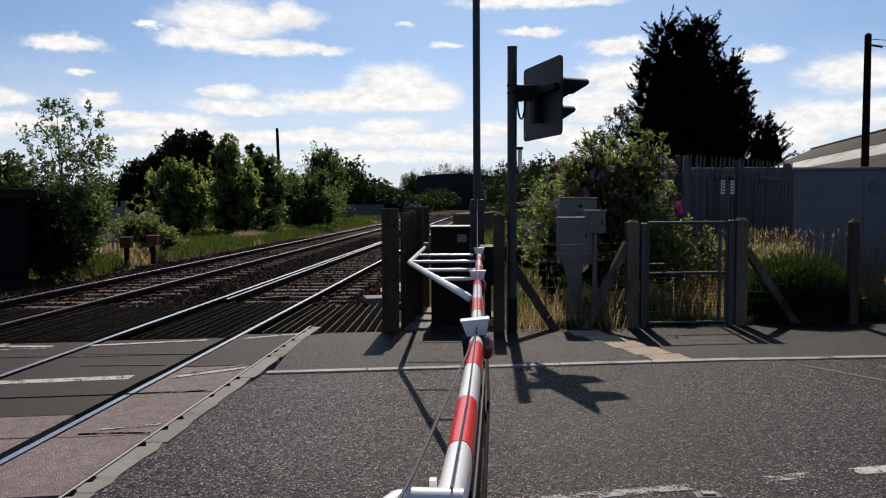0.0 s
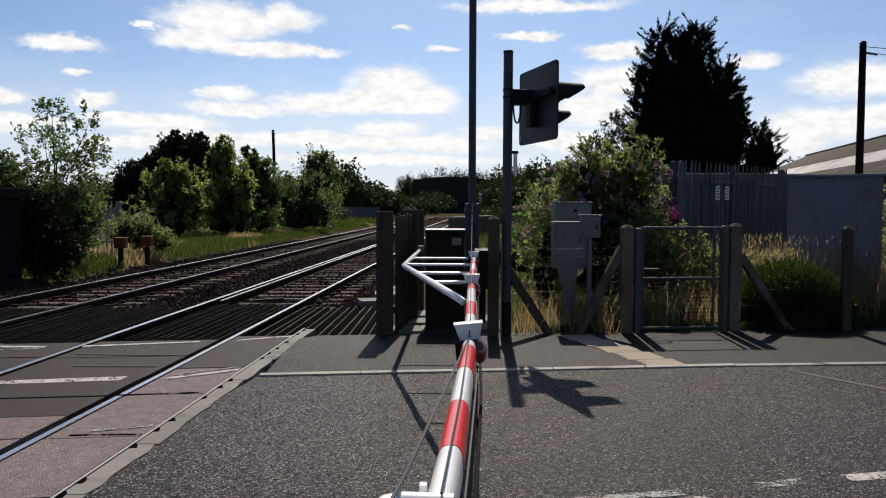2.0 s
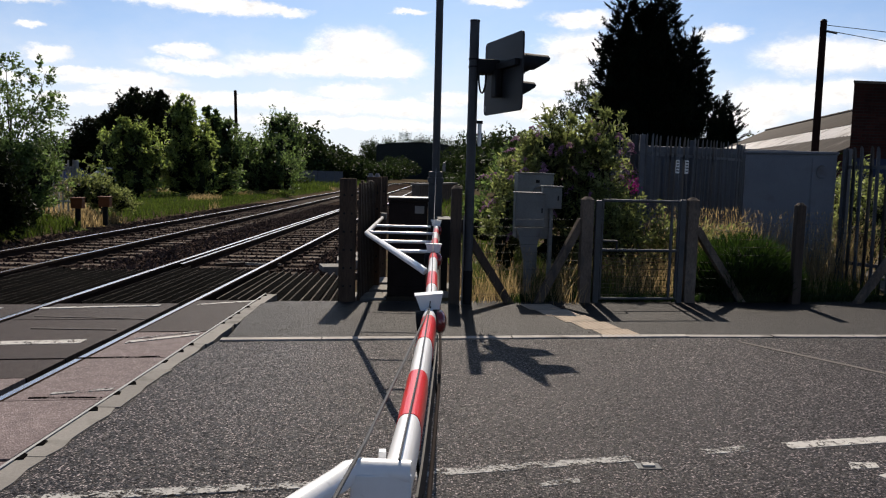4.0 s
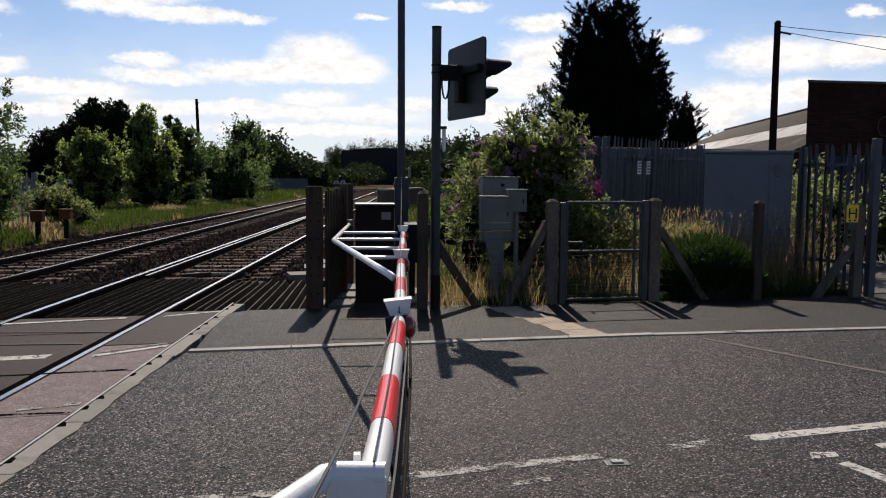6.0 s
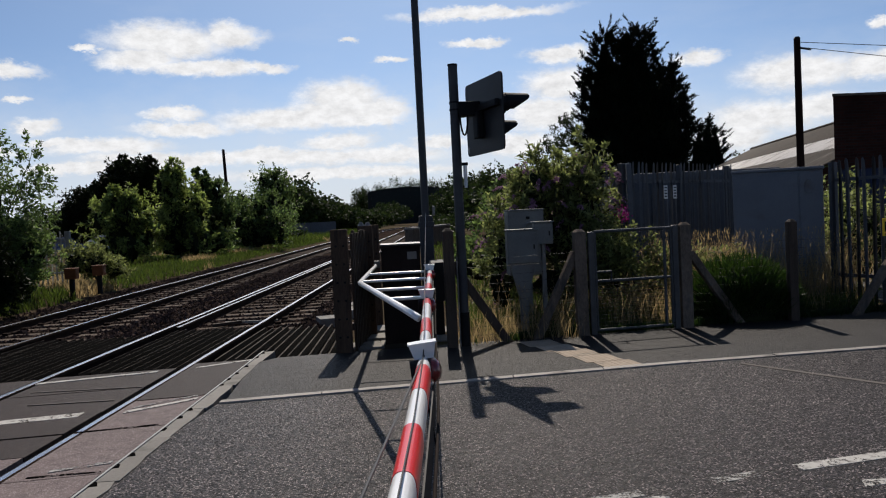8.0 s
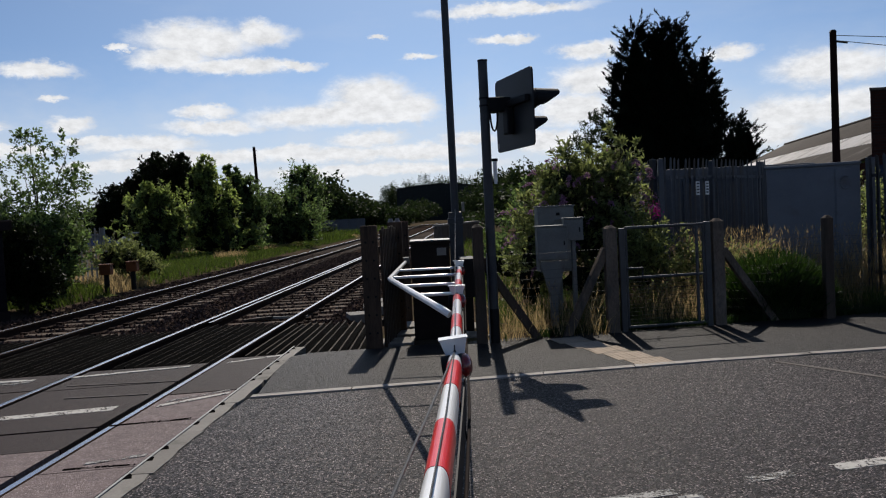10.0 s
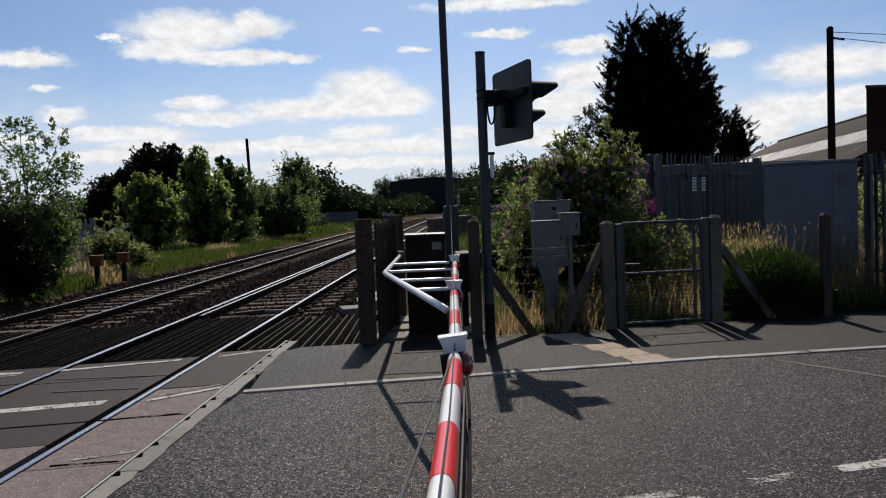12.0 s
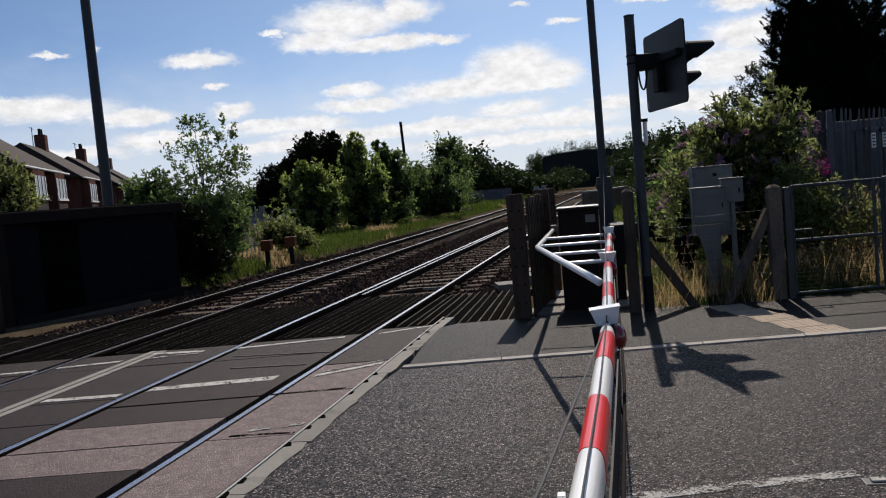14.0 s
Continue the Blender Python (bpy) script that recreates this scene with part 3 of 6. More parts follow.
def tree(name, x, y, blobs, n, leaf, mat, label, category="tree", z=0.0, trunk=0.09, seed=1, slim=0.42, group="", tight=0.16, inner=0.0):
    """A tapered trunk with limbs reaching into each mass of the crown, and a crown of many leaves. Blobs are about the foot."""
    rng = np.random.default_rng(seed)
    t = thing(name, x, y, z, label, category, group)
    top = max(b[2] for b in blobs)
    bm = bmesh.new()
    pts = [Vector((0, 0, -0.1)), Vector((rng.normal() * 0.05, rng.normal() * 0.05, top * 0.35)), Vector((rng.normal() * 0.1, rng.normal() * 0.1, top * 0.7))]
    cyl(bm, pts[0], pts[1], trunk, trunk * 0.75, 8)
    cyl(bm, pts[1], pts[2], trunk * 0.75, trunk * 0.4, 8)
    part("trunk", bm, M_BARK, t)
    bm = bmesh.new()
    for b in blobs:
        c = Vector(b[:3])
        s = pts[1].lerp(pts[2], min(1.0, max(0.0, (c.z - pts[1].z) / max(0.1, top) * 0.6)))
        cyl(bm, s, c, trunk * 0.4, trunk * 0.15, 6)
        for _ in range(4):
            d = Vector(rng.normal(size=3))
            d.z = abs(d.z) * 0.7
            d.normalize()
            cyl(bm, c, c + Vector((d.x * b[3], d.y * b[4], d.z * b[5])) * 0.85, trunk * 0.14, trunk * 0.04, 5)
    part("branchwork", bm, M_BARK, t)
    # shells in dark leaf colour put the shade between the leaves into colour
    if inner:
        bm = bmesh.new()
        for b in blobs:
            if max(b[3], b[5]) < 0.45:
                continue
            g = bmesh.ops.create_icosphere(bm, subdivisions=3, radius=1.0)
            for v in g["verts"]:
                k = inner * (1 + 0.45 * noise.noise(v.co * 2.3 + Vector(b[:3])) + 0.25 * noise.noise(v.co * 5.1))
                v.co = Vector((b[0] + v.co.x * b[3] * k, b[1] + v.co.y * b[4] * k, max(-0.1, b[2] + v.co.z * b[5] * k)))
        part("inner_foliage", bm, M_LEAF_DARK, t, "dark core, the crown's inner shade as colour")
    at, way = clumps(rng, blobs, n, tight)
    mesh_object("crown", leaf_mesh("crown", at, leaf, rng, way, slim), mat, t)
    return t


def blades(name, rng, xy, zs, h, width, lean, mat, label, category, seed_heads=0.0):
    """Uncountable grass: each blade a bent tapering strip, some with a seed head."""
    n = len(xy)
    base = np.column_stack([xy, zs])
    hh = h * rng.uniform(0.55, 1.2, (n, 1))
    a = rng.uniform(0, 2 * np.pi, n)
    side = np.column_stack([np.cos(a), np.sin(a), np.zeros(n)])
    b = rng.uniform(0, 2 * np.pi, n)
    ln = np.column_stack([np.cos(b), np.sin(b), np.zeros(n)]) * lean * hh * rng.uniform(0.2, 1.3, (n, 1))
    up = np.array([0, 0, 1.0])
    w = width * rng.uniform(0.7, 1.3, (n, 1))
    mid, tip = base + up * hh * 0.55 + ln * 0.35, base + up * hh + ln
    v = np.stack([base - side * w, base + side * w, mid + side * w * 0.8, mid - side * w * 0.8, tip], 1).reshape(-1, 3)
    k = np.arange(n)[:, None] * 5
    f = (k + np.array([[0, 1, 2, 3]])).tolist() + (k + np.array([[3, 2, 4]])).tolist()
    if seed_heads:
        m = int(n * seed_heads)
        pick = rng.choice(n, m, replace=False)
        t, d = tip[pick], unit(tip[pick] - mid[pick])
        hs = rng.uniform(0.04, 0.1, (m, 1))
        s2 = side[pick] * rng.uniform(0.0025, 0.006, (m, 1))
        hv = np.stack([t, t + d * hs * 0.4 + s2, t + d * hs, t + d * hs * 0.4 - s2], 1).reshape(-1, 3)
        f += (np.arange(4 * m).reshape(m, 4) + len(v)).tolist()
        v = np.concatenate([v, hv])
    ob = mesh_object(name, fast_mesh(name, v, f), mat)
    return tagged(ob, label, category, kind="stuff")


# ---- the plan ----
def track_near(y):
    if y < 30:
        return -3.62 + 0.0435 * y + 0.0001 * y * y
    return -2.225 + 0.0455 * (y - 30) + 0.003 * max(0.0, y - 112) ** 2


def track_far(y):
    if y < 45:
        return -6.97 + 0.040 * y - 0.0001 * y * y
    return -5.3725 + 0.0365 * (y - 45) + 0.003 * max(0.0, y - 112) ** 2


def kerb_y(x):
    return 7.365 + 0.130 * (x + 1.66) - 0.05 * max(0.0, x - 3.0)


def back_y(x):
    return 9.72 + 0.128 * (x + 1.43)


def edge_x(y):
    """The steel edge of the crossing deck beside the road."""
    return -2.21 + 0.0475 * y


def land(x, y):
    """Height of the ground sheet."""
    right = min(1.0, max(0.0, (y - back_y(x) + 0.6) / 0.4)) * min(1.0, max(0.0, (x - max(-0.95 + 0.04 * max(0, y - 10), track_near(min(y, 300)) + 1.7 if y > 45 else -9)) / 0.5))
    left = min(1.0, max(0.0, (track_far(min(y, 300)) - 1.95 - x) / 0.8)) * min(1.0, max(0.0, (y - 10.5) / 0.6))
    h = -0.26 + 0.25 * right + 0.24 * left
    if y > 12 and (right > 0.9 or left > 0.9):
        h += 0.05 * noise.noise(Vector((x * 0.5, y * 0.5, 0)))
    return h


xs = np.unique(np.concatenate([np.arange(-16, 14, 0.5), np.arange(-60, 60, 4.0), np.array([-2500, -1200, -600, -300, -150, -90, 90, 150, 300, 600, 1200, 2500])]))
ys = np.unique(np.concatenate([np.arange(8, 40, 0.5), np.arange(-40, 120, 4.0), np.array([-2500, -800, -200, -80, 150, 200, 300, 500, 900, 1600, 2800])]))
gv = np.array([(x, y, land(x, y)) for y in ys for x in xs])
gi = np.arange(len(gv)).reshape(len(ys), len(xs))
gf = np.stack([gi[:-1, :-1], gi[:-1, 1:], gi[1:, 1:], gi[1:, :-1]], -1).reshape(-1, 4)
ground = mesh_object("ground", fast_mesh("ground", gv, gf), M_SOIL)
tagged(ground, "dry soil and litter ground with patchy weeds", "ground", kind="structure")

# road, with its two carriageways meeting the crossing
road = part("road", slab([(-2.26, -6), (60, -6), (60, kerb_y(60)), (3.0, kerb_y(3.0)), (-1.64, kerb_y(-1.64)), (-1.745, 6.5), (-1.885, 4)], -0.25, 0.0), M_ROAD)
tagged(road, "worn grey asphalt road with exposed stone chippings", "road", kind="structure")
road_far = part("road", slab([(-60, -8), (-9.6, -6), (-9.6, 8.6), (-60, 2)], -0.2, 0.0), M_ROAD)
tagged(road_far, "grey asphalt road beyond the railway crossing", "road", kind="structure")
pave = part("pavement", slab([(-1.58, kerb_y(-1.58) + 0.11), (3.0, kerb_y(3.0) + 0.11), (60, kerb_y(60) + 0.11), (60, back_y(60)), (-0.9, back_y(-0.9)), (-1.42, 9.72), (-1.62, 9.5), (-1.63, 8.6)], -0.2, 0.009), M_PAVE)
tagged(pave, "dark asphalt footway beside the road", "pavement", kind="structure")
# concrete margin between deck and road
strip = thing("concrete_edging", 0, 0, 0, "pale worn concrete strip along the crossing deck", "edging", kind="structure")
yy = -5.0
while yy < 10.0:
    y2 = min(yy + 0.9 + 0.25 * R.random(), 10.28)
    w0, w1 = 0.145, 0.145
    outer = [(edge_x(yy + (y2 - yy) * k / 6) + 0.03 + w0 + R.uniform(-0.022, 0.012), yy + 0.008 + (y2 - yy - 0.008) * k / 6) for k in range(7)]
    part("edging_stone", slab([(edge_x(yy) + 0.03, yy + 0.008), *outer, (edge_x(y2) + 0.03, y2)], -0.2, 0.006 + 0.003 * R.random()), M_CONC, strip)
    yy = y2
part("steel_edge", slab([(edge_x(-5) + 0.004, -5), (edge_x(-5) + 0.022, -5), (edge_x(10.3) + 0.022, 10.3), (edge_x(10.3) + 0.004, 10.3)], -0.2, 0.012), M_PALE_W, strip, "worn bright steel edge angle")
for k in range(22):
    y = 3.2 + 0.33 * k + R.uniform(-0.06, 0.06)
    if R.random() < 0.6:
        part("pocket", slab([(edge_x(y) + 0.024, y), (edge_x(y) + 0.05 + 0.03 * R.random(), y + 0.01), (edge_x(y + 0.09) + 0.05, y + 0.08), (edge_x(y + 0.1) + 0.024, y + 0.10)], -0.02, 0.0125), M_PIT, strip, "dark lifting pocket")
# kerb
kerb = thing("kerb", 0, 0, 0, "pale concrete kerb between road and footway", "kerb", kind="structure")
x0 = -1.62
while x0 < 22:
    x1 = x0 + 0.905
    part("kerb_stone", slab([(x0, kerb_y(x0)), (x1, kerb_y(x1)), (x1, kerb_y(x1) + 0.105), (x0, kerb_y(x0) + 0.105)], -0.2, 0.014 + R.uniform(-0.003, 0.003)), M_KERB, kerb)
    x0 = x1 + 0.01

# ---- crossing deck: panels between and beside the rails ----
deck = thing("crossing_deck", 0, 0, 0, "level crossing deck of dark and worn pale panels", "crossing deck", kind="structure")


def panel(col_a, col_b, s0, s1, mat):
    """A deck panel between two lines x = f(y), from skew row s0 to s1."""
    def corner(f, s):
        y = s
        for _ in range(3):
            y = s + 0.14 * (f(y) + 2.5)
        return (f(y), y)
    a, b = corner(col_a, s0 + 0.011), corner(col_b, s0 + 0.011)
    c, d = corner(col_b, s1 - 0.011), corner(col_a, s1 - 0.011)
    part("deck_panel", slab([a, b, c, d], -0.2, R.uniform(-0.004, 0.004)), mat, deck)


G1, G2 = 0.7525 + 0.035, 0.7525 - 0.035       # outside and inside faces of the rail heads
cols = [
    (lambda y: track_near(y) + G1 + 0.015, lambda y: edge_x(y) - 0.015, [-4, -2.6, -1.4, -0.2, 1.0, 2.2, 3.0, 4.2, 5.36, 6.62, 7.72, 9.65], {7.72: M_PANEL}, M_PANEL_PALE),
    (lambda y: track_near(y) - G2 + 0.065, lambda y: track_near(y) + G2 - 0.075, [-4, -2.6, -1.4, -0.2, 1.0, 2.2, 3.0, 4.2, 4.84, 5.40, 6.0, 6.62, 7.35, 8.42, 9.45], {4.84: M_PANEL_PALE, 5.40: M_PANEL_PALE}, M_PANEL),
    (lambda y: -5.0 + 0.02 * (y - 7) + 0.1, lambda y: track_near(y) - G1 - 0.015, [-4, -2, 0, 2, 4.4, 6.2, 6.95, 7.7, 8.5, 9.4], {}, M_PANEL),
    (lambda y: track_far(y) + G1 + 0.015, lambda y: -5.0 + 0.02 * (y - 7) - 0.12, [-4, -2, 0, 2, 4.4, 6.2, 7.7, 8.5, 9.35], {}, M_PANEL),
    (lambda y: track_far(y) - G2 + 0.065, lambda y: track_far(y) + G2 - 0.075, [-4, -2, 0, 2, 4.4, 6.2, 7.7, 8.5, 9.35], {}, M_PANEL),
    (lambda y: -9.6, lambda y: track_far(y) - G1 - 0.015, [-4, -2, 0, 2, 4.4, 6.2, 7.7, 9.4], {}, M_PANEL),
]
for fa, fb, rows_, special, usual in cols:
    for s0, s1 in zip(rows_, rows_[1:]):
        panel(fa, fb, s0, s1, special.get(s0, usual))
for sgn in (-1, 1):
    f = lambda y, o: -5.0 + 0.02 * (y - 7) + o
    o0, o1 = (-0.115, -0.02) if sgn < 0 else (0.005, 0.095)
    part("concrete_margin", slab([(f(-4, o0), -4), (f(-4, o1), -4), (f(9.05, o1), 9.05), (f(9.05, o0), 9.05)], -0.2, 0.004), M_CONC, deck, "pale concrete margin strip")

# painted lines
marks = [
    ([(-4.95, 8.80), (-4.30, 8.80), (-4.30, 8.90), (-4.95, 8.90)], M_PAINT), ([(-3.9, 8.86), (-2.72, 9.20), (-2.72, 9.29), (-3.9, 8.95)], M_PAINT),
    ([(-2.32, 9.31), (-1.74, 9.66), (-1.74, 9.73), (-2.32, 9.39)], M_PAINT), ([(-3.95, 6.94), (-2.80, 7.16), (-2.80, 7.33), (-3.95, 7.09)], M_PAINT),
    ([(-2.42, 7.20), (-1.88, 7.62), (-1.88, 7.70), (-2.42, 7.30)], M_PAINT), ([(-2.40, 7.38), (-1.9, 7.78), (-1.9, 7.83), (-2.40, 7.44)], M_PAINT_THIN),
    ([(-4.86, 6.70), (-4.15, 6.78), (-4.15, 6.89), (-4.86, 6.81)], M_PAINT), ([(-5.80, 8.25), (-5.14, 8.45), (-5.14, 8.54), (-5.80, 8.34)], M_PAINT),
    ([(-4.88, 8.55), (-4.3, 8.70), (-4.3, 8.78), (-4.88, 8.63)], M_PAINT_THIN), ([(-6.9, 7.95), (-6.0, 8.15), (-6.0, 8.24), (-6.9, 8.04)], M_PAINT),
    ([(-2.35, 5.52), (-1.98, 5.66), (-1.98, 5.72), (-2.35, 5.57)], M_PAINT_THIN),
    ([(2.40, 4.60), (6.4, 5.45), (6.4, 5.56), (2.38, 4.71)], M_PAINT), ([(1.83, 4.48), (2.12, 4.55), (2.12, 4.64), (1.82, 4.57)], M_PAINT_THIN),
    ([(0.26, 4.10), (1.38, 4.36), (1.37, 4.45), (0.25, 4.20)], M_PAINT_THIN), ([(-1.75, 3.68), (-0.5, 3.90), (-0.5, 3.99), (-1.75, 3.78)], M_PAINT_THIN),
    ([(-0.5, 3.90), (0.26, 4.10), (0.26, 4.17), (-0.5, 3.97)], M_PAINT_THIN), ([(2.58, 4.27), (2.76, 4.30), (2.78, 4.38), (2.62, 4.38)], M_PAINT),
    ([(2.68, 4.18), (2.88, 3.6), (2.97, 3.62), (2.76, 4.22)], M_PAINT), ([(3.1, 4.42), (3.6, 4.55), (3.6, 4.62), (3.1, 4.50)], M_PAINT),
    ([(3.37, 7.78), (4.33, 6.20), (4.40, 6.22), (3.43, 7.80)], M_SEAM), ([(0.75, 3.96), (1.0, 4.03), (1.0, 4.09), (0.75, 4.02)], M_PAINT_THIN),
    ([(-3.75, 8.41), (-2.62, 8.38), (-2.62, 8.405), (-3.75, 8.44)], M_SEAM), ([(-3.5, 7.78), (-2.70, 7.79), (-2.70, 7.815), (-3.5, 7.81)], M_SEAM),
    ([(-2.60, 6.59), (-2.3, 6.64), (-1.97, 6.71), (-1.97, 6.73), (-2.3, 6.67), (-2.60, 6.615)], M_CRACK), ([(-2.45, 5.42), (-2.2, 5.45), (-1.98, 5.46), (-1.98, 5.475), (-2.2, 5.47), (-2.45, 5.445)], M_CRACK),
]
for pts, m in marks:
    part("painted_line" if m in (M_PAINT, M_PAINT_THIN) else "joint_line", slab(pts, -0.02, 0.0075 if pts[0][0] < -1.7 else 0.004), m, road)
stud = thing("road_stud", 1.43, 4.28, 0.0, "white plastic road stud in a shallow casting", "road stud")
part("casting", boxed(-0.07, -0.045, -0.02, 0.07, 0.045, 0.006, bevel=0.006), M_STEEL, stud)
part("reflector", boxed(-0.035, -0.025, 0.006, 0.035, 0.025, 0.018, bevel=0.006), M_PAINT, stud)

# ---- railway ----
ballast_bm = bmesh.new()
rows_b = []
yb = [9.0 + 0.16 * i for i in range(140)] + [31.4 + 0.6 * i for i in range(60)] + [67.4 + 4 * i for i in range(60)]
for y in yb:
    a, b = track_far(y) - 2.3, track_near(y) + 2.15
    row = []
    for k in range(61):
        x = a + (b - a) * k / 60
        e = min(x - a, b - x)
        z = -0.185 - 0.13 * max(0, 1 - e / 0.5) + 0.03 * noise.noise(Vector((x * 9, y * 9, 1))) + 0.02 * noise.noise(Vector((x * 2, y * 2, 5)))
        row.append(ballast_bm.verts.new((x, y, z)))
    rows_b.append(row)
for r0, r1 in zip(rows_b, rows_b[1:]):
    for k in range(60):
        ballast_bm.faces.new((r0[k], r0[k + 1], r1[k + 1], r1[k]))
bal = part("ballast", ballast_bm, M_BALLAST)
tagged(bal, "brown stone ballast bed under the rails", "ballast", kind="stuff")
rng = np.random.default_rng(5)
n = 38000
sy = 10 + 32 * rng.random(n) ** 1.5
f = rng.random(n)
a_, b_ = np.array([track_far(y) - 2.75 for y in sy]), np.array([track_near(y) + 2.1 for y in sy])
sx = a_ + (b_ - a_) * f
e = np.minimum(sx - a_, b_ - sx)
# stones sink away over the sleepers
sink = np.zeros(n)
for fx, first in ((track_near, 13.6), (track_far, 12.9)):
    off = np.abs(sx - np.array([fx(y) for y in sy])) < 1.22
    near = np.abs((sy - first + 0.325) % 0.65 - 0.325) < 0.15
    sink += 0.07 * (off & near & (sy > first - 0.2))
sc = np.column_stack([sx, sy, -sink - 0.152 - 0.13 * np.maximum(0, 1 - e / 0.5)])
octa = np.array([(1, 0, 0), (-1, 0, 0), (0, 1, 0), (0, -1, 0), (0, 0, 1), (0, 0, -1.0)])
of = np.array([(0, 2, 4), (2, 1, 4), (1, 3, 4), (3, 0, 4), (2, 0, 5), (1, 2, 5), (3, 1, 5), (0, 3, 5)])
sv = (sc[:, None, :] + octa[None] * rng.uniform(0.016, 0.042, (n, 1, 1)) * rng.uniform(0.6, 1.3, (n, 6, 1)) + rng.normal(size=(n, 6, 3)) * 0.006).reshape(-1, 3)
sf = (np.arange(n)[:, None, None] * 6 + of[None]).reshape(-1, 3)
st = mesh_object("ballast_stones", fast_mesh("ballast_stones", sv, sf), M_STONE)
tagged(st, "loose broken brown ballast stones", "ballast", kind="stuff")

PROFILE = [(-0.065, -0.158), (0.065, -0.158), (0.065, -0.145), (0.012, -0.125), (0.012, -0.05), (0.035, -0.036), (0.035, -0.006), (0.031, 0.0015), (0.024, 0.003), (-0.024, 0.003), (-0.031, 0.0015), (-0.035, -0.006), (-0.035, -0.036), (-0.012, -0.05), (-0.012, -0.125), (-0.065, -0.145)]


def rail(parent, fx, off, y0, y1, lift=0.0, worn=(8,)):
    ysr = [y0]
    while ysr[-1] < y1:
        ysr.append(ysr[-1] + (0.8 if ysr[-1] < 60 else 4.0))
    v = np.array([(fx(y) + off + px, y, pz + lift) for y in ysr for px, pz in PROFILE])
    k = len(PROFILE)
    fs = [(i * k + j, i * k + (j + 1) % k, (i + 1) * k + (j + 1) % k, (i + 1) * k + j) for i in range(len(ysr) - 1) for j in range(k)]
    me = fast_mesh("rail", v, fs)
    me.materials.append(M_RAIL), me.materials.append(M_RAIL_TOP)
    for i, p in enumerate(me.polygons):
        if i % k in worn:
            p.material_index = 1
    return mesh_object("rail", me, None, parent, "steel rail with polished head and rusty web")


sl_bm = boxed(-1.25, -0.13, -0.2, 1.25, 0.13, 0.0, bevel=0.02)
for v in sl_bm.verts:
    if abs(v.co.x) < 0.4:
        v.co.z -= 0.02
SLEEPER = bpy.data.meshes.new("sleeper")
sl_bm.to_mesh(SLEEPER), sl_bm.free()
SLEEPER.materials.append(M_SLEEPER)
CLIP = bpy.data.meshes.new("rail_clip")
cb = boxed(-0.05, -0.05, 0, 0.05, 0.05, 0.045, bevel=0.012)
cb.to_mesh(CLIP), cb.free()
CLIP.materials.append(M_RAIL)
for nm, fx, lab in (("railway_track", track_near, "railway track with polished rails beside the road barrier"), ("railway_track", track_far, "second railway track on concrete sleepers")):
    t = thing(nm, 0, 0, 0, lab, "railway track", "railway tracks")
    rail(t, fx, 0.7525, -25, 320), rail(t, fx, -0.7525, -25, 320, 0.0, (7, 8, 9))
    y = 13.6 if fx is track_near else 12.9
    while y < 85:
        s = mesh_object("sleeper", SLEEPER, None, t)
        s.matrix_basis = pose(fx(y), y, -0.148 + R.uniform(-0.008, 0.006), 0, 0, math.degrees(math.atan(-(fx(y + 1) - fx(y)))) * -1 + R.uniform(-0.5, 0.5))
        if y < 24:
            for o in (-0.85, -0.65, 0.65, 0.85):
                c = mesh_object("rail_clip", CLIP, None, s)
                c.matrix_basis = pose(o, 0, 0.0)
        y += 0.65
# a check rail and a short rod inside the near track, beyond the deck
ck = thing("check_rail", 0, 0, 0, "rusty check rail beside the running rail", "rail")
rail(ck, track_near, -0.60, 13.4, 34, -0.005)

# ---- trespass guards: sharp timber slats beyond the deck ----
def guard(xa, xb, y0f, y1f, label, crest=0.003):
    g = thing("trespass_guard", 0, 0, 0, label, "trespass guard", "trespass guards")
    bm = slab([(xa(y0f), y0f), (xb(y0f), y0f), (xb(y1f), y1f), (xa(y1f), y1f)], -0.2, -0.13)
    # black board carries the shade between the slats as colour
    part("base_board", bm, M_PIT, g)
    w = xb(y0f) - xa(y0f)
    k = max(2, int(round(w / 0.125)))
    for i in range(k):
        u = (i + 0.5) / k
        bm = bmesh.new()
        pts = []
        TOPZ = -0.035 + R.uniform(-0.012, 0.012)
        for y in (y0f + R.uniform(0, 0.04), (y0f + y1f) / 2, y1f + R.uniform(-0.05, 0.05)):
            x = xa(y) + (xb(y) - xa(y)) * u + R.uniform(-0.006, 0.006)
            pts.append([bm.verts.new((x + dx, y, dz)) for dx, dz in ((-0.022, -0.13), (0.022, -0.13), (crest, TOPZ), (-crest, TOPZ))])
        for p, q in zip(pts, pts[1:]):
            for j in range(4):
                bm.faces.new((p[j], p[(j + 1) % 4], q[(j + 1) % 4], q[j]))
        bm.faces.new(pts[0][::-1]), bm.faces.new(pts[-1])
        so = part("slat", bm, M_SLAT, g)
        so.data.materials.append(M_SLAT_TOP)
        # upward faces coloured pale, as if the sun caught them
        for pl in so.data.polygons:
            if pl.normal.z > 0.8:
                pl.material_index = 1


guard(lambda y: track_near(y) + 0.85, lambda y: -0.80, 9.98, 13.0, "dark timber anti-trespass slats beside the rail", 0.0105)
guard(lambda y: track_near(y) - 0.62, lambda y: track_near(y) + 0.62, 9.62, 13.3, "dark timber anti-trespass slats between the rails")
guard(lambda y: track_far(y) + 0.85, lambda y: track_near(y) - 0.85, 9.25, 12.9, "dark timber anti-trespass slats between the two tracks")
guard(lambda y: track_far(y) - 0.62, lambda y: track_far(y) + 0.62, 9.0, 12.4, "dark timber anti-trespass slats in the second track")
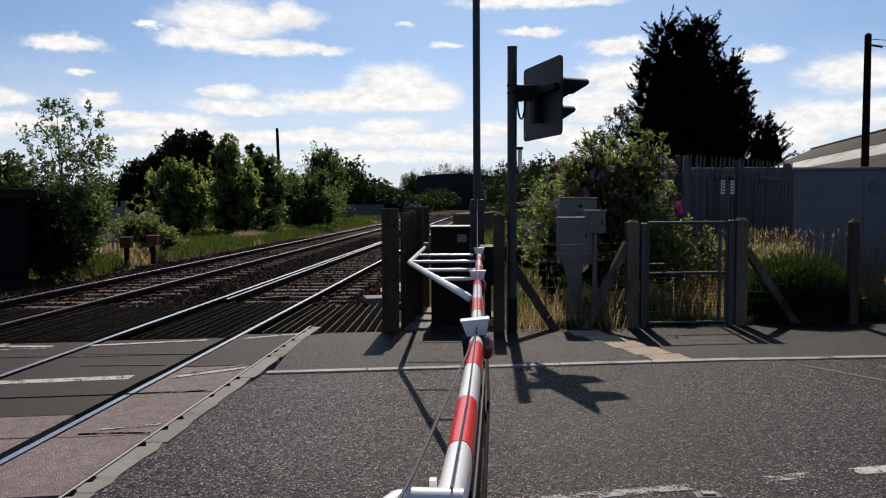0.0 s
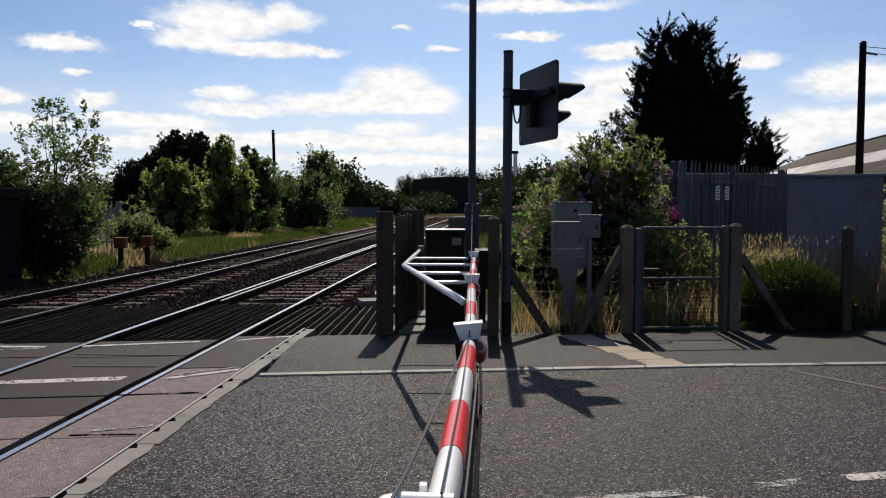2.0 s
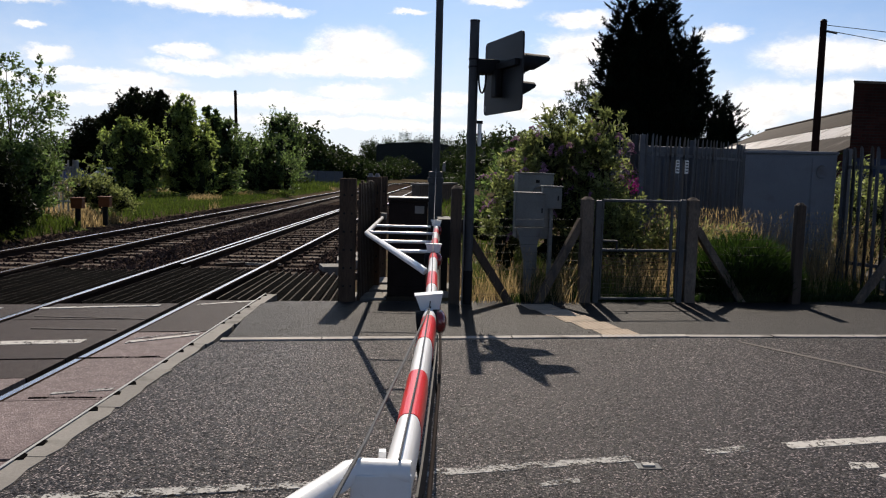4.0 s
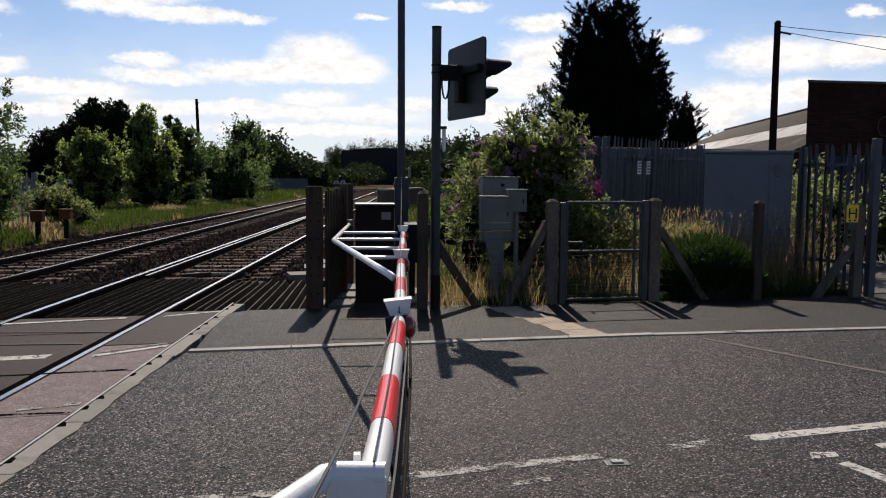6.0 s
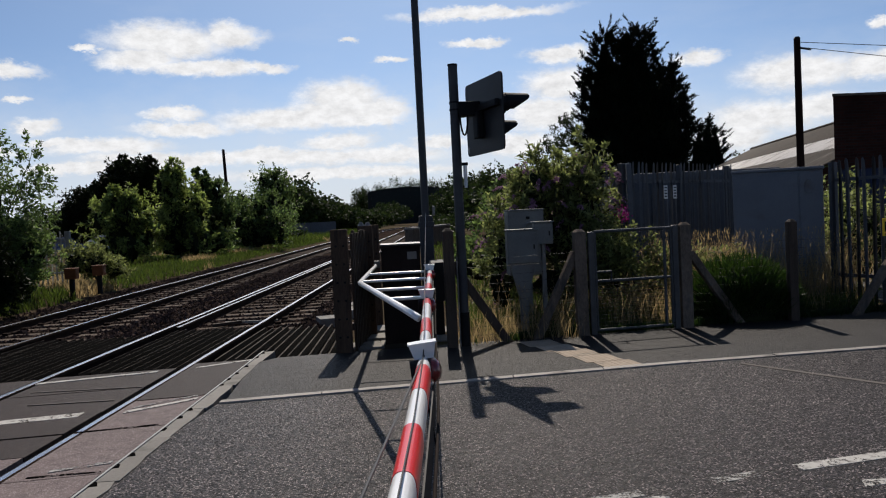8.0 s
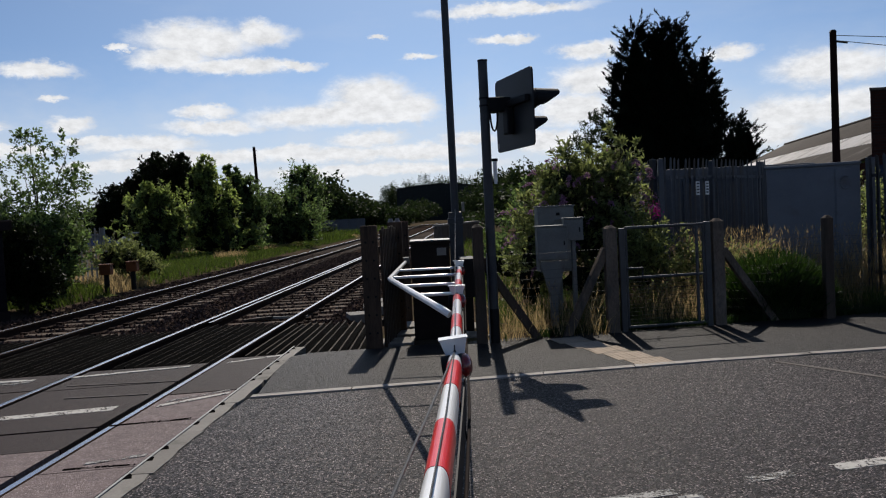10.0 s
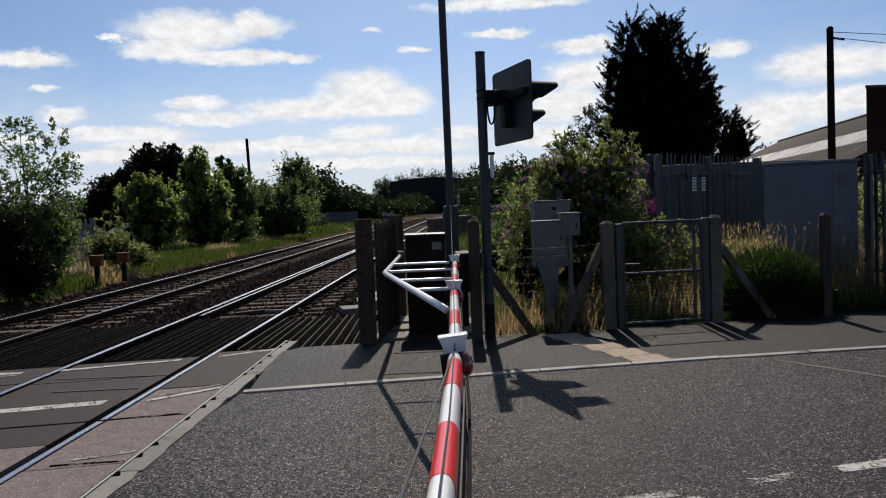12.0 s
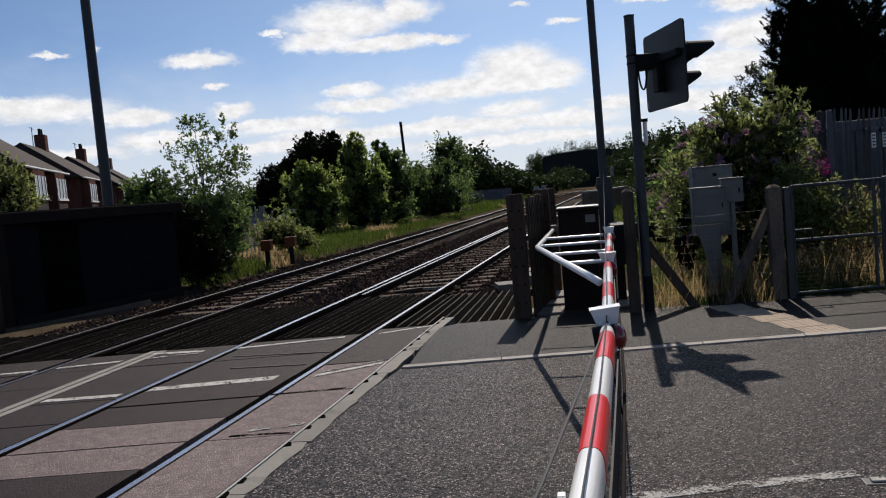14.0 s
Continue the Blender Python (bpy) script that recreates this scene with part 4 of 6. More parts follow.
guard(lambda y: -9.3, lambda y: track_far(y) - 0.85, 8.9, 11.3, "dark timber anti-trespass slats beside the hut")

# ---- road barrier: boom, machine and lamp column ----
def boom_x(y):
    """The boom bows a little between its machine and its tip."""
    return float(np.interp(y, (1.0, 1.64, 2.0, 2.47, 3.2, 3.66, 4.6, 6.35, 9.7, 12.0), (0.0, 0.053, 0.080, 0.109, 0.153, 0.179, 0.216, 0.280, 0.418, 0.512)))


BZ = 0.91
ux = Vector((0.0415, 1, 0)).normalized()
boom = thing("barrier_boom", boom_x(10.6), 10.6, 0.0, "lowered red and white banded barrier boom across the road", "barrier")
BO = Vector((boom_x(10.6), 10.6, 0))


def bp(y, dx=0.0, z=BZ):
    """A place beside the boom, about the boom's foot."""
    return Vector((boom_x(y) + dx, y, z)) - BO


def boom_tube(y0, y1, grow):
    bm = bmesh.new()
    rings = []
    steps = max(2, int((y1 - y0) / 0.12))
    for i in range(steps + 1):
        y = y0 + (y1 - y0) * i / steps
        hw, hh = 0.0325 + grow, 0.058 + grow
        ring = []
        for j in range(24):
            a = 2 * math.pi * j / 24
            c, s = math.cos(a), math.sin(a)
            ring.append(bm.verts.new(bp(y, hw * math.copysign(abs(c) ** 0.75, c), BZ + hh * math.copysign(abs(s) ** 0.75, s))))
        rings.append(ring)
    for p, q in zip(rings, rings[1:]):
        for j in range(24):
            bm.faces.new((p[j], p[(j + 1) % 24], q[(j + 1) % 24], q[j]))
    bm.faces.new(rings[0][::-1]), bm.faces.new(rings[-1])
    return bm


part("boom_tube", boom_tube(1.645, 10.9, 0.0), M_WHITE, boom, "white painted boom tube", True)
for y0, y1 in ((2.00, 2.47), (2.98, 3.46), (4.50, 5.08), (5.95, 6.5), (7.2, 7.75), (8.6, 9.15)):
    part("red_band", boom_tube(y0, y1, 0.0015), M_RED, boom, "glossy red band", True)


def boom_lamp(y):
    lamp = new("boom_lamp")
    lamp.parent, lamp.location = boom, bp(y, 0, 0.97)
    lamp.rotation_euler = (0, radians(-6.0 if y < 5 else 0.0), 0)
    bm = bmesh.new()
    lo = [bm.verts.new(p) for p in ((-0.042, 0, -0.02), (0.042, 0, -0.02), (0.042, 0.05, -0.02), (-0.042, 0.05, -0.02))]
    hi = [bm.verts.new(p) for p in ((-0.062, -0.012, 0.055), (0.062, -0.012, 0.055), (0.062, 0.062, 0.055), (-0.062, 0.062, 0.055))]
    bm.faces.new(lo[::-1]), bm.faces.new(hi)
    for j in range(4):
        bm.faces.new((lo[j], lo[(j + 1) % 4], hi[(j + 1) % 4], hi[j]))
    box(bm, -0.066, -0.016, 0.055, 0.066, 0.066, 0.062, bevel=0.002)
    part("bracket", bm, M_WHITE, lamp, "white tapered lamp bracket")
    part("housing", rod((-0.068, -0.05, -0.055), (0.03, -0.05, -0.055), 0.05, seg=20), M_BLACK, lamp, "black lamp housing")
    bm = bmesh.new()
    bmesh.ops.create_uvsphere(bm, u_segments=20, v_segments=12, radius=0.056)
    for v in bm.verts:
        v.co = Vector((0.036 + v.co.x * 0.62, -0.05 + v.co.y, -0.06 + v.co.z))
    part("lens", bm, M_LENS, lamp, "round red lens", True)
    part("bolt", rod((0, -0.022, 0.0), (0, -0.002, 0.0), 0.006, seg=8), M_STEEL, lamp)


for y in (3.66, 6.35, 9.7):
    boom_lamp(y)
# outrigger frame that stiffens the boom, and its twin at the tip
tw = 0.026
part("outrigger_tube", tube(bmesh.new(), [bp(5.5, -0.05), Vector((0.17, 5.52, 0.93)) - BO, Vector((-0.342, 8.44, 0.941)) - BO, Vector((-0.355, 8.55, 0.941)) - BO, Vector((-0.352, 8.68, 0.941)) - BO, Vector((-0.29, 11.7, 0.93)) - BO], tw, 12), M_WHITE, boom, "white tubular outrigger", True)
for y, x in ((6.75, -0.03), (7.69, -0.19), (8.83, -0.35), (9.95, -0.33)):
    part("rung", rod(Vector((x, y, 0.93)) - BO, bp(y, -0.02, 0.93), 0.015, seg=10), M_WHITE, boom)
part("end_block", boxed(-0.06, -0.05, -0.05, 0.06, 0.05, 0.05, bevel=0.01, m=Matrix.Translation(Vector((-0.29, 11.75, 0.95)) - BO)), M_GREY, boom)
part("outrigger_tube", tube(bmesh.new(), [Vector((0.085, 1.645, 0.947)) - BO, Vector((-0.02, 1.655, 0.947)) - BO, Vector((-0.048, 1.645, 0.945)) - BO, Vector((-0.066, 1.615, 0.94)) - BO, Vector((-0.42, 0.95, 0.92)) - BO], 0.027, 14), M_WHITE, boom, "white tubular outrigger at the boom tip", True)
part("gusset", boxed(-0.06, -0.01, -0.14, 0.068, 0.01, -0.012, bevel=0.003, m=Matrix.Translation(Vector((0.018, 1.632, 0.96)) - BO)), M_WHITE, boom, "white gusset plate")
part("cleat", boxed(-0.008, -0.01, -0.01, 0.008, 0.012, 0.018, bevel=0.002, m=Matrix.Translation(Vector((0.022, 1.70, 0.958)) - BO)), M_WHITE, boom)
part("stay_cable", tube(bmesh.new(), [bp(3.62, -0.003, 0.965), Vector((-0.018, 1.72, 0.985)) - BO, Vector((-0.05, 1.45, 0.99)) - BO, Vector((-0.15, 0.6, 0.99)) - BO], 0.0045, 8), M_CABLE, boom, "taut grey stay cable")
part("top_cable", tube(bmesh.new(), [bp(1.62, 0.008, 0.984), bp(2.5, 0.006, 0.978), bp(3.6, 0.0, 0.976), bp(3.75, 0.004, 1.04), Vector((0.475, 11.9, 1.66)) - BO], 0.0026, 8), M_CABLE, boom, "thin grey cable")
# black sheet added for the dark wedge of shadow beside the boom
bm = bmesh.new()
rings = []
for k in range(43):
    y = 1.75 + 0.2 * k
    rings.append([bm.verts.new(bp(y, dx, z)) for dx, z in ((0.036, 0.70), (0.042, 0.70), (0.042, 0.85), (0.036, 0.85))])
for p, q in zip(rings, rings[1:]):
    for j in range(4):
        bm.faces.new((p[j], p[(j + 1) % 4], q[(j + 1) % 4], q[j]))
bm.faces.new(rings[0][::-1]), bm.faces.new(rings[-1])
part("shadow_sheet", bm, M_BLACK, boom, "black sheet for the shadow under the boom")
part("skirt_rail", tube(bmesh.new(), [bp(1.95 + 0.25 * k, 0.055, 0.70) for k in range(34)], 0.007, 6), M_DARKBOX, boom, "grey hanging lower rail")
for y in (1.99, 3.2, 4.6, 6.0, 7.4, 8.8, 10.1):
    part("hanger", beam(bp(y, 0.05, 0.68), bp(y, 0.02, 0.88), 0.02, 0.008), M_BLACK, boom)
part("pivot_block", boxed(0.0, -0.25, -0.46, 0.2, 0.45, 0.06, bevel=0.015, m=Matrix.Translation(bp(11.0, 0.0, 0.93))), M_BLACK, boom, "black pivot and counterweight block")
part("pivot_leg", boxed(0.02, -0.05, -0.95, 0.16, 0.25, -0.4, bevel=0.01, m=Matrix.Translation(bp(11.0, 0.0, 0.93))), M_BLACK, boom)

machine = thing("barrier_machine", 0.08, 10.42, 0.0, "dark brown barrier machine cabinet with grey lid", "equipment cabinet")
part("body", boxed(-0.25, 0, -0.02, 0.25, 0.55, 1.22, bevel=0.012), M_DARKBOX, machine)
part("lid", boxed(-0.265, -0.02, 1.222, 0.265, 0.57, 1.255, bevel=0.012), M_DARKBOX, machine, "dark sloping lid")
# thin paler plate on top of the dark lid
part("lid_rim", boxed(-0.262, -0.017, 1.256, 0.262, 0.567, 1.272, bevel=0.006), M_LID, machine, "thin pale lid top")
part("door", boxed(-0.235, -0.012, 0.12, 0.235, -0.001, 1.19, bevel=0.004), M_DARKBOX, machine)
part("label_plate", boxed(0.085, -0.019, 1.07, 0.205, -0.0125, 1.165), M_LID, machine, "blank pale label plate")
part("vent_ledge", boxed(-0.235, -0.02, 0.66, 0.235, -0.0125, 0.68), M_DARKBOX, machine)
part("plinth", boxed(-0.32, -0.1, -0.06, 0.32, 0.65, -0.021, bevel=0.01), M_CONC, machine, "concrete plinth")

column = thing("lamp_column", 0.475, 12.0, 0.0, "tall grey steel column behind the barrier machine", "column")
part("base_sleeve", boxed(-0.1, -0.1, -0.1, 0.1, 0.1, 1.62, bevel=0.012), M_POST, column)
part("shaft", rod((0, 0, 1.6), (-0.02, 0, 8.5), 0.056, 0.05, 20), M_POST, column, "", True)
part("collar", boxed(-0.115, -0.115, 1.45, 0.115, 0.115, 1.53, bevel=0.01), M_POST, column)
part("fitting", boxed(0.1, -0.03, 1.62, 0.14, 0.03, 1.76, bevel=0.008), M_LID, column, "small pale bracket")

# ---- wing fence of concrete posts beside the rails ----
def wing_post(x, y, h, label):
    t = thing("fence_post", x, y, 0, label, "fence post", "wing fence posts")
    part("shaft", boxed(-0.1, 0, -0.1, 0.1, 0.16, h, bevel=0.015), M_POST_BROWN, t)
    for k in range(6):
        for o in (-0.04, 0.05):
            part("bolt_hole", rod((o, -0.004, 0.2 + 0.22 * k), (o, 0.004, 0.2 + 0.22 * k), 0.014, seg=10), M_BLACK, t)
    return t


wing_post(-0.65, 9.76, 1.50, "tall weathered brown post with bolt holes")
wing_post(-0.40, 11.25, 1.52, "weathered brown post behind the front one")
wing_post(-0.34, 12.3, 1.52, "weathered brown post at the end of the wing fence")
wf = thing("wing_fence", -0.5, 9.95, 0, "dark weathered timber boards of the wing fence", "fence")
for k in range(10):
    y = 0.02 + 0.13 * k
    x = -0.02 + 0.10 * y
    part("board", boxed(x - 0.015, y, -0.05, x + 0.02, y + 0.118, 1.46 + R.uniform(-0.02, 0.02), bevel=0.004), M_TIMBER, wf)
for z in (0.3, 1.2):
    part("rail", beam((-0.05, -0.05, z), (0.10, 1.32, z), 0.05, 0.08), M_TIMBER, wf)
for x, y in ((-0.45, 11.3), (-0.36, 11.33)):
    t = thing("post_light", x, y, 1.52, "small pale domed cap on a fence post", "cap")
    part("dome", rod((0, 0, 0), (0, 0, 0.05), 0.045, 0.02, 12), M_LID, t)

# ---- traffic signal seen from behind ----
sig = thing("traffic_signal", 0.82, 9.82, 0.0, "grey signal post with the back of a wide light board", "traffic signal")
part("post", rod((0, 0, -0.1), (0, 0, 3.40), 0.057, seg=20), M_POST, sig, "", True)
part("post_cap", rod((0, 0, 3.40), (0, 0, 3.42), 0.06, seg=20), M_BLACK, sig)
part("post_sleeve", rod((0, 0, -0.05), (0, 0, 0.42), 0.064, seg=20), M_BLACK, sig, "darker base sleeve")
bd = new("light_board")
bd.parent = sig
ang = math.atan2(9.2 - 10.3, 1.33 - 1.01)
bd.matrix_basis = Matrix.Translation((1.17 - 0.82, 9.75 - 9.82, 2.775)) @ Matrix.Rotation(ang, 4, "Z")
bm = boxed(-0.573, -0.01, -0.445, 0.573, 0.01, 0.445)
es = [e for e in bm.edges if abs(e.verts[0].co.x - e.verts[1].co.x) < 1e-4 and abs(e.verts[0].co.z - e.verts[1].co.z) < 1e-4]
bmesh.ops.bevel(bm, geom=es, offset=0.06, segments=5, affect="EDGES", profile=0.5)
part("board", bm, M_BOARD, bd, "grey rounded board seen from behind")
part("sticker", boxed(-0.55, -0.0135, -0.4, -0.5, -0.0105, -0.33), M_LID, bd, "small pale sticker")
for o, z, s in ((-0.33, 0.1, 1.0), (0.36, 0.1, 1.0), (0.0, -0.17, 1.0)):
    bm = rod((o, 0.011, z), (o, 0.10, z), 0.12, seg=20)
    part("lamp_body", bm, M_BLACK, bd, "black lamp body")
    bm = bmesh.new()
    segs, rr = 18, 0.125
    pr = []
    for j in range(segs + 1):
        a = math.radians(-40 + 260 * j / segs)
        top = (math.sin(a) + 1) / 2
        c, s_ = math.cos(a), math.sin(a)
        pr.append([bm.verts.new((o + r * c, yy_, z + r * s_)) for r, yy_ in ((rr, 0.10), (rr * 0.93, 0.12 + 0.27 * min(1.0, 1.4 * top)), (rr * 0.90, 0.12 + 0.27 * min(1.0, 1.4 * top)), (rr * 0.97, 0.10))])
    for p, q in zip(pr, pr[1:]):
        for j in range(4):
            bm.faces.new((p[j], p[(j + 1) % 4], q[(j + 1) % 4], q[j]))
    bm.faces.new(pr[0]), bm.faces.new(pr[-1][::-1])
    part("hood", bm, M_BLACK, bd, "black lamp hood")
part("rear_bar", boxed(-0.62, -0.07, 0.06, 0.5, -0.011, 0.14, bevel=0.01), M_BLACK, bd, "black rear bar")
part("rear_box", boxed(-0.14, -0.1, -0.26, 0.02, -0.011, 0.06, bevel=0.02), M_BLACK, bd, "black rear terminal box")
part("arm", beam((0.03, 0, 2.88), (0.30, 0.05, 2.88), 0.13, 0.17, 0.01), M_BLACK, sig, "black clamp arm")
for z in (2.86, 2.95):
    part("clamp", rod((0, 0, z), (0, 0, z + 0.02), 0.063, seg=20), M_BLACK, sig)
part("cable_loop", tube(bmesh.new(), [(0.06 + 0.045 * (1 - math.cos(a)), -0.05, 2.80 - 0.24 * math.sin(a)) for a in [math.pi * i / 12 for i in range(13)]], 0.011, 8), M_BLACK, sig, "black cable loop")
part("tube_lamp", rod((0.095, 0, 1.93), (0.095, 0, 2.2), 0.024, seg=12), M_RENDER_WHITE, sig, "small pale tube")
part("tube_bracket", boxed(0.05, -0.015, 2.2, 0.13, 0.015, 2.235), M_BLACK, sig)
part("tube_bracket", boxed(0.05, -0.015, 1.93, 0.13, 0.015, 1.955), M_BLACK, sig)

# ---- roadside fence: posts, braces, wires, gate ----
def wood_post(name, x, y, w, h, mat, label, pointed=True):
    t = thing(name, x, y, 0, label, "fence post", "roadside fence posts")
    bm = boxed(-w / 2, -w / 2, -0.15, w / 2, w / 2, h, bevel=0.012)
    part("shaft", bm, mat, t)
    if pointed:
        part("cap", rod((0, 0, h), (0, 0, h + 0.03), w * 0.52, w * 0.25, 10), mat, t)
    return t


wood_post("fence_post", 0.66, 9.77, 0.13, 1.42, M_TIMBER, "weathered timber fence post beside the signal")
cd = thing("conduit", 0.755, 9.74, 0, "thin pale conduit beside the timber post", "conduit")
part("pipe", rod((0, 0, -0.05), (0, 0, 1.1), 0.008, seg=8), M_LID, cd)
wood_post("fence_post", 2.335, 10.12, 0.15, 1.32, M_CONC_DARK, "square concrete gate post")
wood_post("fence_post", 2.475, 10.10, 0.075, 1.31, M_STEEL, "slim steel gate post", False)
wood_post("fence_post", 3.605, 10.26, 0.075, 1.34, M_STEEL, "slim steel gate latch post", False)
wood_post("fence_post", 3.745, 10.30, 0.145, 1.34, M_CONC_DARK, "square concrete post at the gate")
wood_post("fence_post", 5.195, 10.36, 0.115, 1.31, M_TIMBER, "round-topped dark timber fence post")
wood_post("fence_post", 6.72, 10.56, 0.12, 1.28, M_CONC_DARK, "concrete post carrying a yellow plate")
for a, b, w, m in (((0.70, 9.86, 1.02), (1.40, 9.94, 0.0), 0.10, M_TIMBER), ((2.28, 10.14, 1.06), (1.70, 10.02, 0.0), 0.095, M_CONC_DARK), ((3.82, 10.34, 0.98), (4.55, 10.44, 0.0), 0.095, M_CONC_DARK), ((6.66, 10.58, 0.72), (6.08, 10.50, 0.0), 0.09, M_CONC_DARK)):
    t = thing("brace", a[0], a[1], 0, "leaning square brace propping a fence post", "brace", "fence braces")
    part("bar", beam((0, 0, a[2]), (b[0] - a[0], b[1] - a[1], -0.06), w, w, 0.01), m, t)
wires = thing("wire_fence", 0.66, 9.77, 0.0, "thin rusty wires strung between fence posts", "fence")
for xa, ya, xb, yb_ in ((0.06, 0.04, 1.64, 0.36), (3.08, 0.53, 4.54, 0.6), (4.54, 0.6, 6.06, 0.79)):
    for k in range(10):
        z = 0.12 + 0.105 * k
        mid = ((xa + xb) / 2, (ya + yb_) / 2, z - 0.012)
        part("wire", tube(bmesh.new(), [(xa, ya, z), mid, (xb, yb_, z)], 0.0016, 5), M_WIRE, wires)
gate = thing("gate", 2.53, 10.11, 0.0, "low steel wicket gate with wire infill", "gate")
GW = 1.02
gy = 0.13
for z in (0.06, 0.68, 1.31):
    part("rail", rod((0, 0, z), (GW, gy, z), 0.019, seg=12), M_STEEL, gate)
for x in (0.0, 0.93, GW):
    part("stile", rod((x, gy * x / GW, 0.05), (x, gy * x / GW, 1.32), 0.02, seg=12), M_STEEL, gate)
part("latch", tube(bmesh.new(), [(0.0, -0.02, 0.80), (0.2, 0.0, 0.80), (0.2, 0.0, 0.68)], 0.014, 8), M_STEEL, gate)
for k in range(12):
    z = 0.11 + 0.047 * k
    part("wire", rod((0, 0, z), (GW, gy, z), 0.0025, seg=5), M_WIRE, gate)

# ---- equipment boxes among the weeds ----
def cabinet(name, x, y, w, d, h0, h1, mat, label, leg=0.0, legw=0.07):
    t = thing(name, x, y, 0, label, "equipment box", "trackside equipment boxes")
    part("body", boxed(-w / 2, 0, h0, w / 2, d, h1, bevel=0.012), mat, t)
    part("lid", boxed(-w / 2 - 0.012, -0.015, h1 + 0.001, w / 2 + 0.012, d + 0.012, h1 + 0.02, bevel=0.005), mat, t)
    part("door", boxed(-w / 2 + 0.025, -0.008, h0 + 0.03, w / 2 - 0.025, -0.001, h1 - 0.03, bevel=0.002), mat, t)
    part("handle", boxed(w / 2 - 0.06, -0.022, (h0 + h1) / 2 - 0.03, w / 2 - 0.045, -0.0085, (h0 + h1) / 2 + 0.03), M_BLACK, t)
    if leg:
        part("pedestal", boxed(-legw, d / 2 - 0.05, -0.1, legw, d / 2 + 0.05, h0 - 0.001, bevel=0.008), mat, t)
    return t


eb = cabinet("equipment_box", 1.675, 10.5, 0.40, 0.22, 0.93, 1.36, M_GREY, "grey steel equipment box on a tapered pedestal", 1, 0.05)
bm = slab([(-0.17, 0.929), (0.17, 0.929), (0.062, 0.5), (-0.062, 0.5)], 0.06, 0.16)
bmesh.ops.transform(bm, matrix=Matrix(((1, 0, 0, 0), (0, 0, 1, -0.02), (0, 1, 0, 0), (0, 0, 0, 1))), verts=bm.verts[:])
part("tapered_neck", bm, M_GREY, eb)
cabinet("equipment_box", 1.96, 10.52, 0.25, 0.18, 1.17, 1.45, M_GREY, "small grey box on a thin post", 1, 0.025)
tallbox = cabinet("equipment_box", 1.84, 11.2, 0.50, 0.4, 0.72, 1.62, M_GREY, "tall grey equipment cabinet on a leg behind the boxes", 1, 0.08)
part("cable_gland", tube(bmesh.new(), [(0.04 + 0.07 * math.cos(a), -0.03, 1.38 + 0.07 * math.sin(a)) for a in [2 * math.pi * i / 16 for i in range(17)]], 0.014, 8), M_GREY, tallbox, "round raised collar")
part("hasp", boxed(0.0, -0.024, 1.5, 0.05, -0.0085, 1.54, bevel=0.004), M_BLACK, tallbox)
relay = thing("relay_cabinet", 5.98, 12.3, 0.0, "large blue-grey steel relay cabinet among dry grass", "equipment cabinet", rz=-25)
part("body", boxed(-0.68, 0, -0.05, 0.62, 0.7, 2.04, bevel=0.015), M_RELAY, relay)
part("roof", boxed(-0.7, -0.03, 2.041, 0.64, 0.73, 2.085, bevel=0.01), M_RELAY, relay)
part("door", boxed(-0.66, -0.012, 0.1, 0.27, -0.001, 1.99, bevel=0.004), M_RELAY, relay)
part("door", boxed(0.29, -0.012, 0.1, 0.60, -0.001, 1.99, bevel=0.004), M_RELAY, relay)
part("handle", tube(bmesh.new(), [(0.42 + 0.07 * math.cos(a), -0.03, 1.78 + 0.1 * math.sin(a)) for a in [math.pi * (0.3 + 1.4 * i / 12) for i in range(13)]], 0.012, 8), M_RELAY, relay, "curved handle")
hyd = thing("hydrant_sign", 6.585, 10.48, 1.05, "yellow hydrant sign with a black letter H", "sign")
part("plate", boxed(-0.085, -0.006, 0.0, 0.085, 0.006, 0.235, bevel=0.003), M_YELLOW, hyd)
fc = bpy.data.curves.new("letter", "FONT")
fc.body, fc.size, fc.extrude, fc.align_x = "H", 0.2, 0.001, "CENTER"
lt = new("letter", fc)
fc.materials.append(M_BLACK)
lt.parent, lt.matrix_basis = hyd, pose(0, -0.0085, 0.055, 90, 0, 0)
for x in (-0.04, 0.03):
    part("bar", boxed(x - 0.012, -0.0085, 0.015, x + 0.02, -0.0065, 0.035), M_BLACK, hyd)
part("backing", boxed(-0.05, 0.007, -0.1, 0.05, 0.02, 0.2), M_STEEL, hyd)

# ---- palisade fences ----
PBM = bmesh.new()
w = 0.032
prof = [(-w, 0.0), (-w * 0.5, -0.014), (w * 0.5, -0.014), (w, 0.0)]
lowv, hiv = [PBM.verts.new((a, b, 0.05)) for a, b in prof], [PBM.verts.new((a, b, 2.0)) for a, b in prof]
tips = [PBM.verts.new((a, b, 2.16 - abs(i - 1.5) * 0.03)) for i, (a, b) in enumerate([(-w * 0.9, -0.01), (-0.008, -0.014), (0.008, -0.014), (w * 0.9, -0.01)])]
for i in range(3):
    PBM.faces.new((lowv[i], lowv[i + 1], hiv[i + 1], hiv[i])), PBM.faces.new((hiv[i], hiv[i + 1], tips[i + 1], tips[i]))
bmesh.ops.solidify(PBM, geom=PBM.faces[:], thickness=0.003)
PALE = bpy.data.meshes.new("pale")
PBM.to_mesh(PALE), PBM.free()
PALE.materials.append(M_PALE)
PALE_W = PALE.copy()
PALE_W.materials.clear()
PALE_W.materials.append(M_PALE_W)


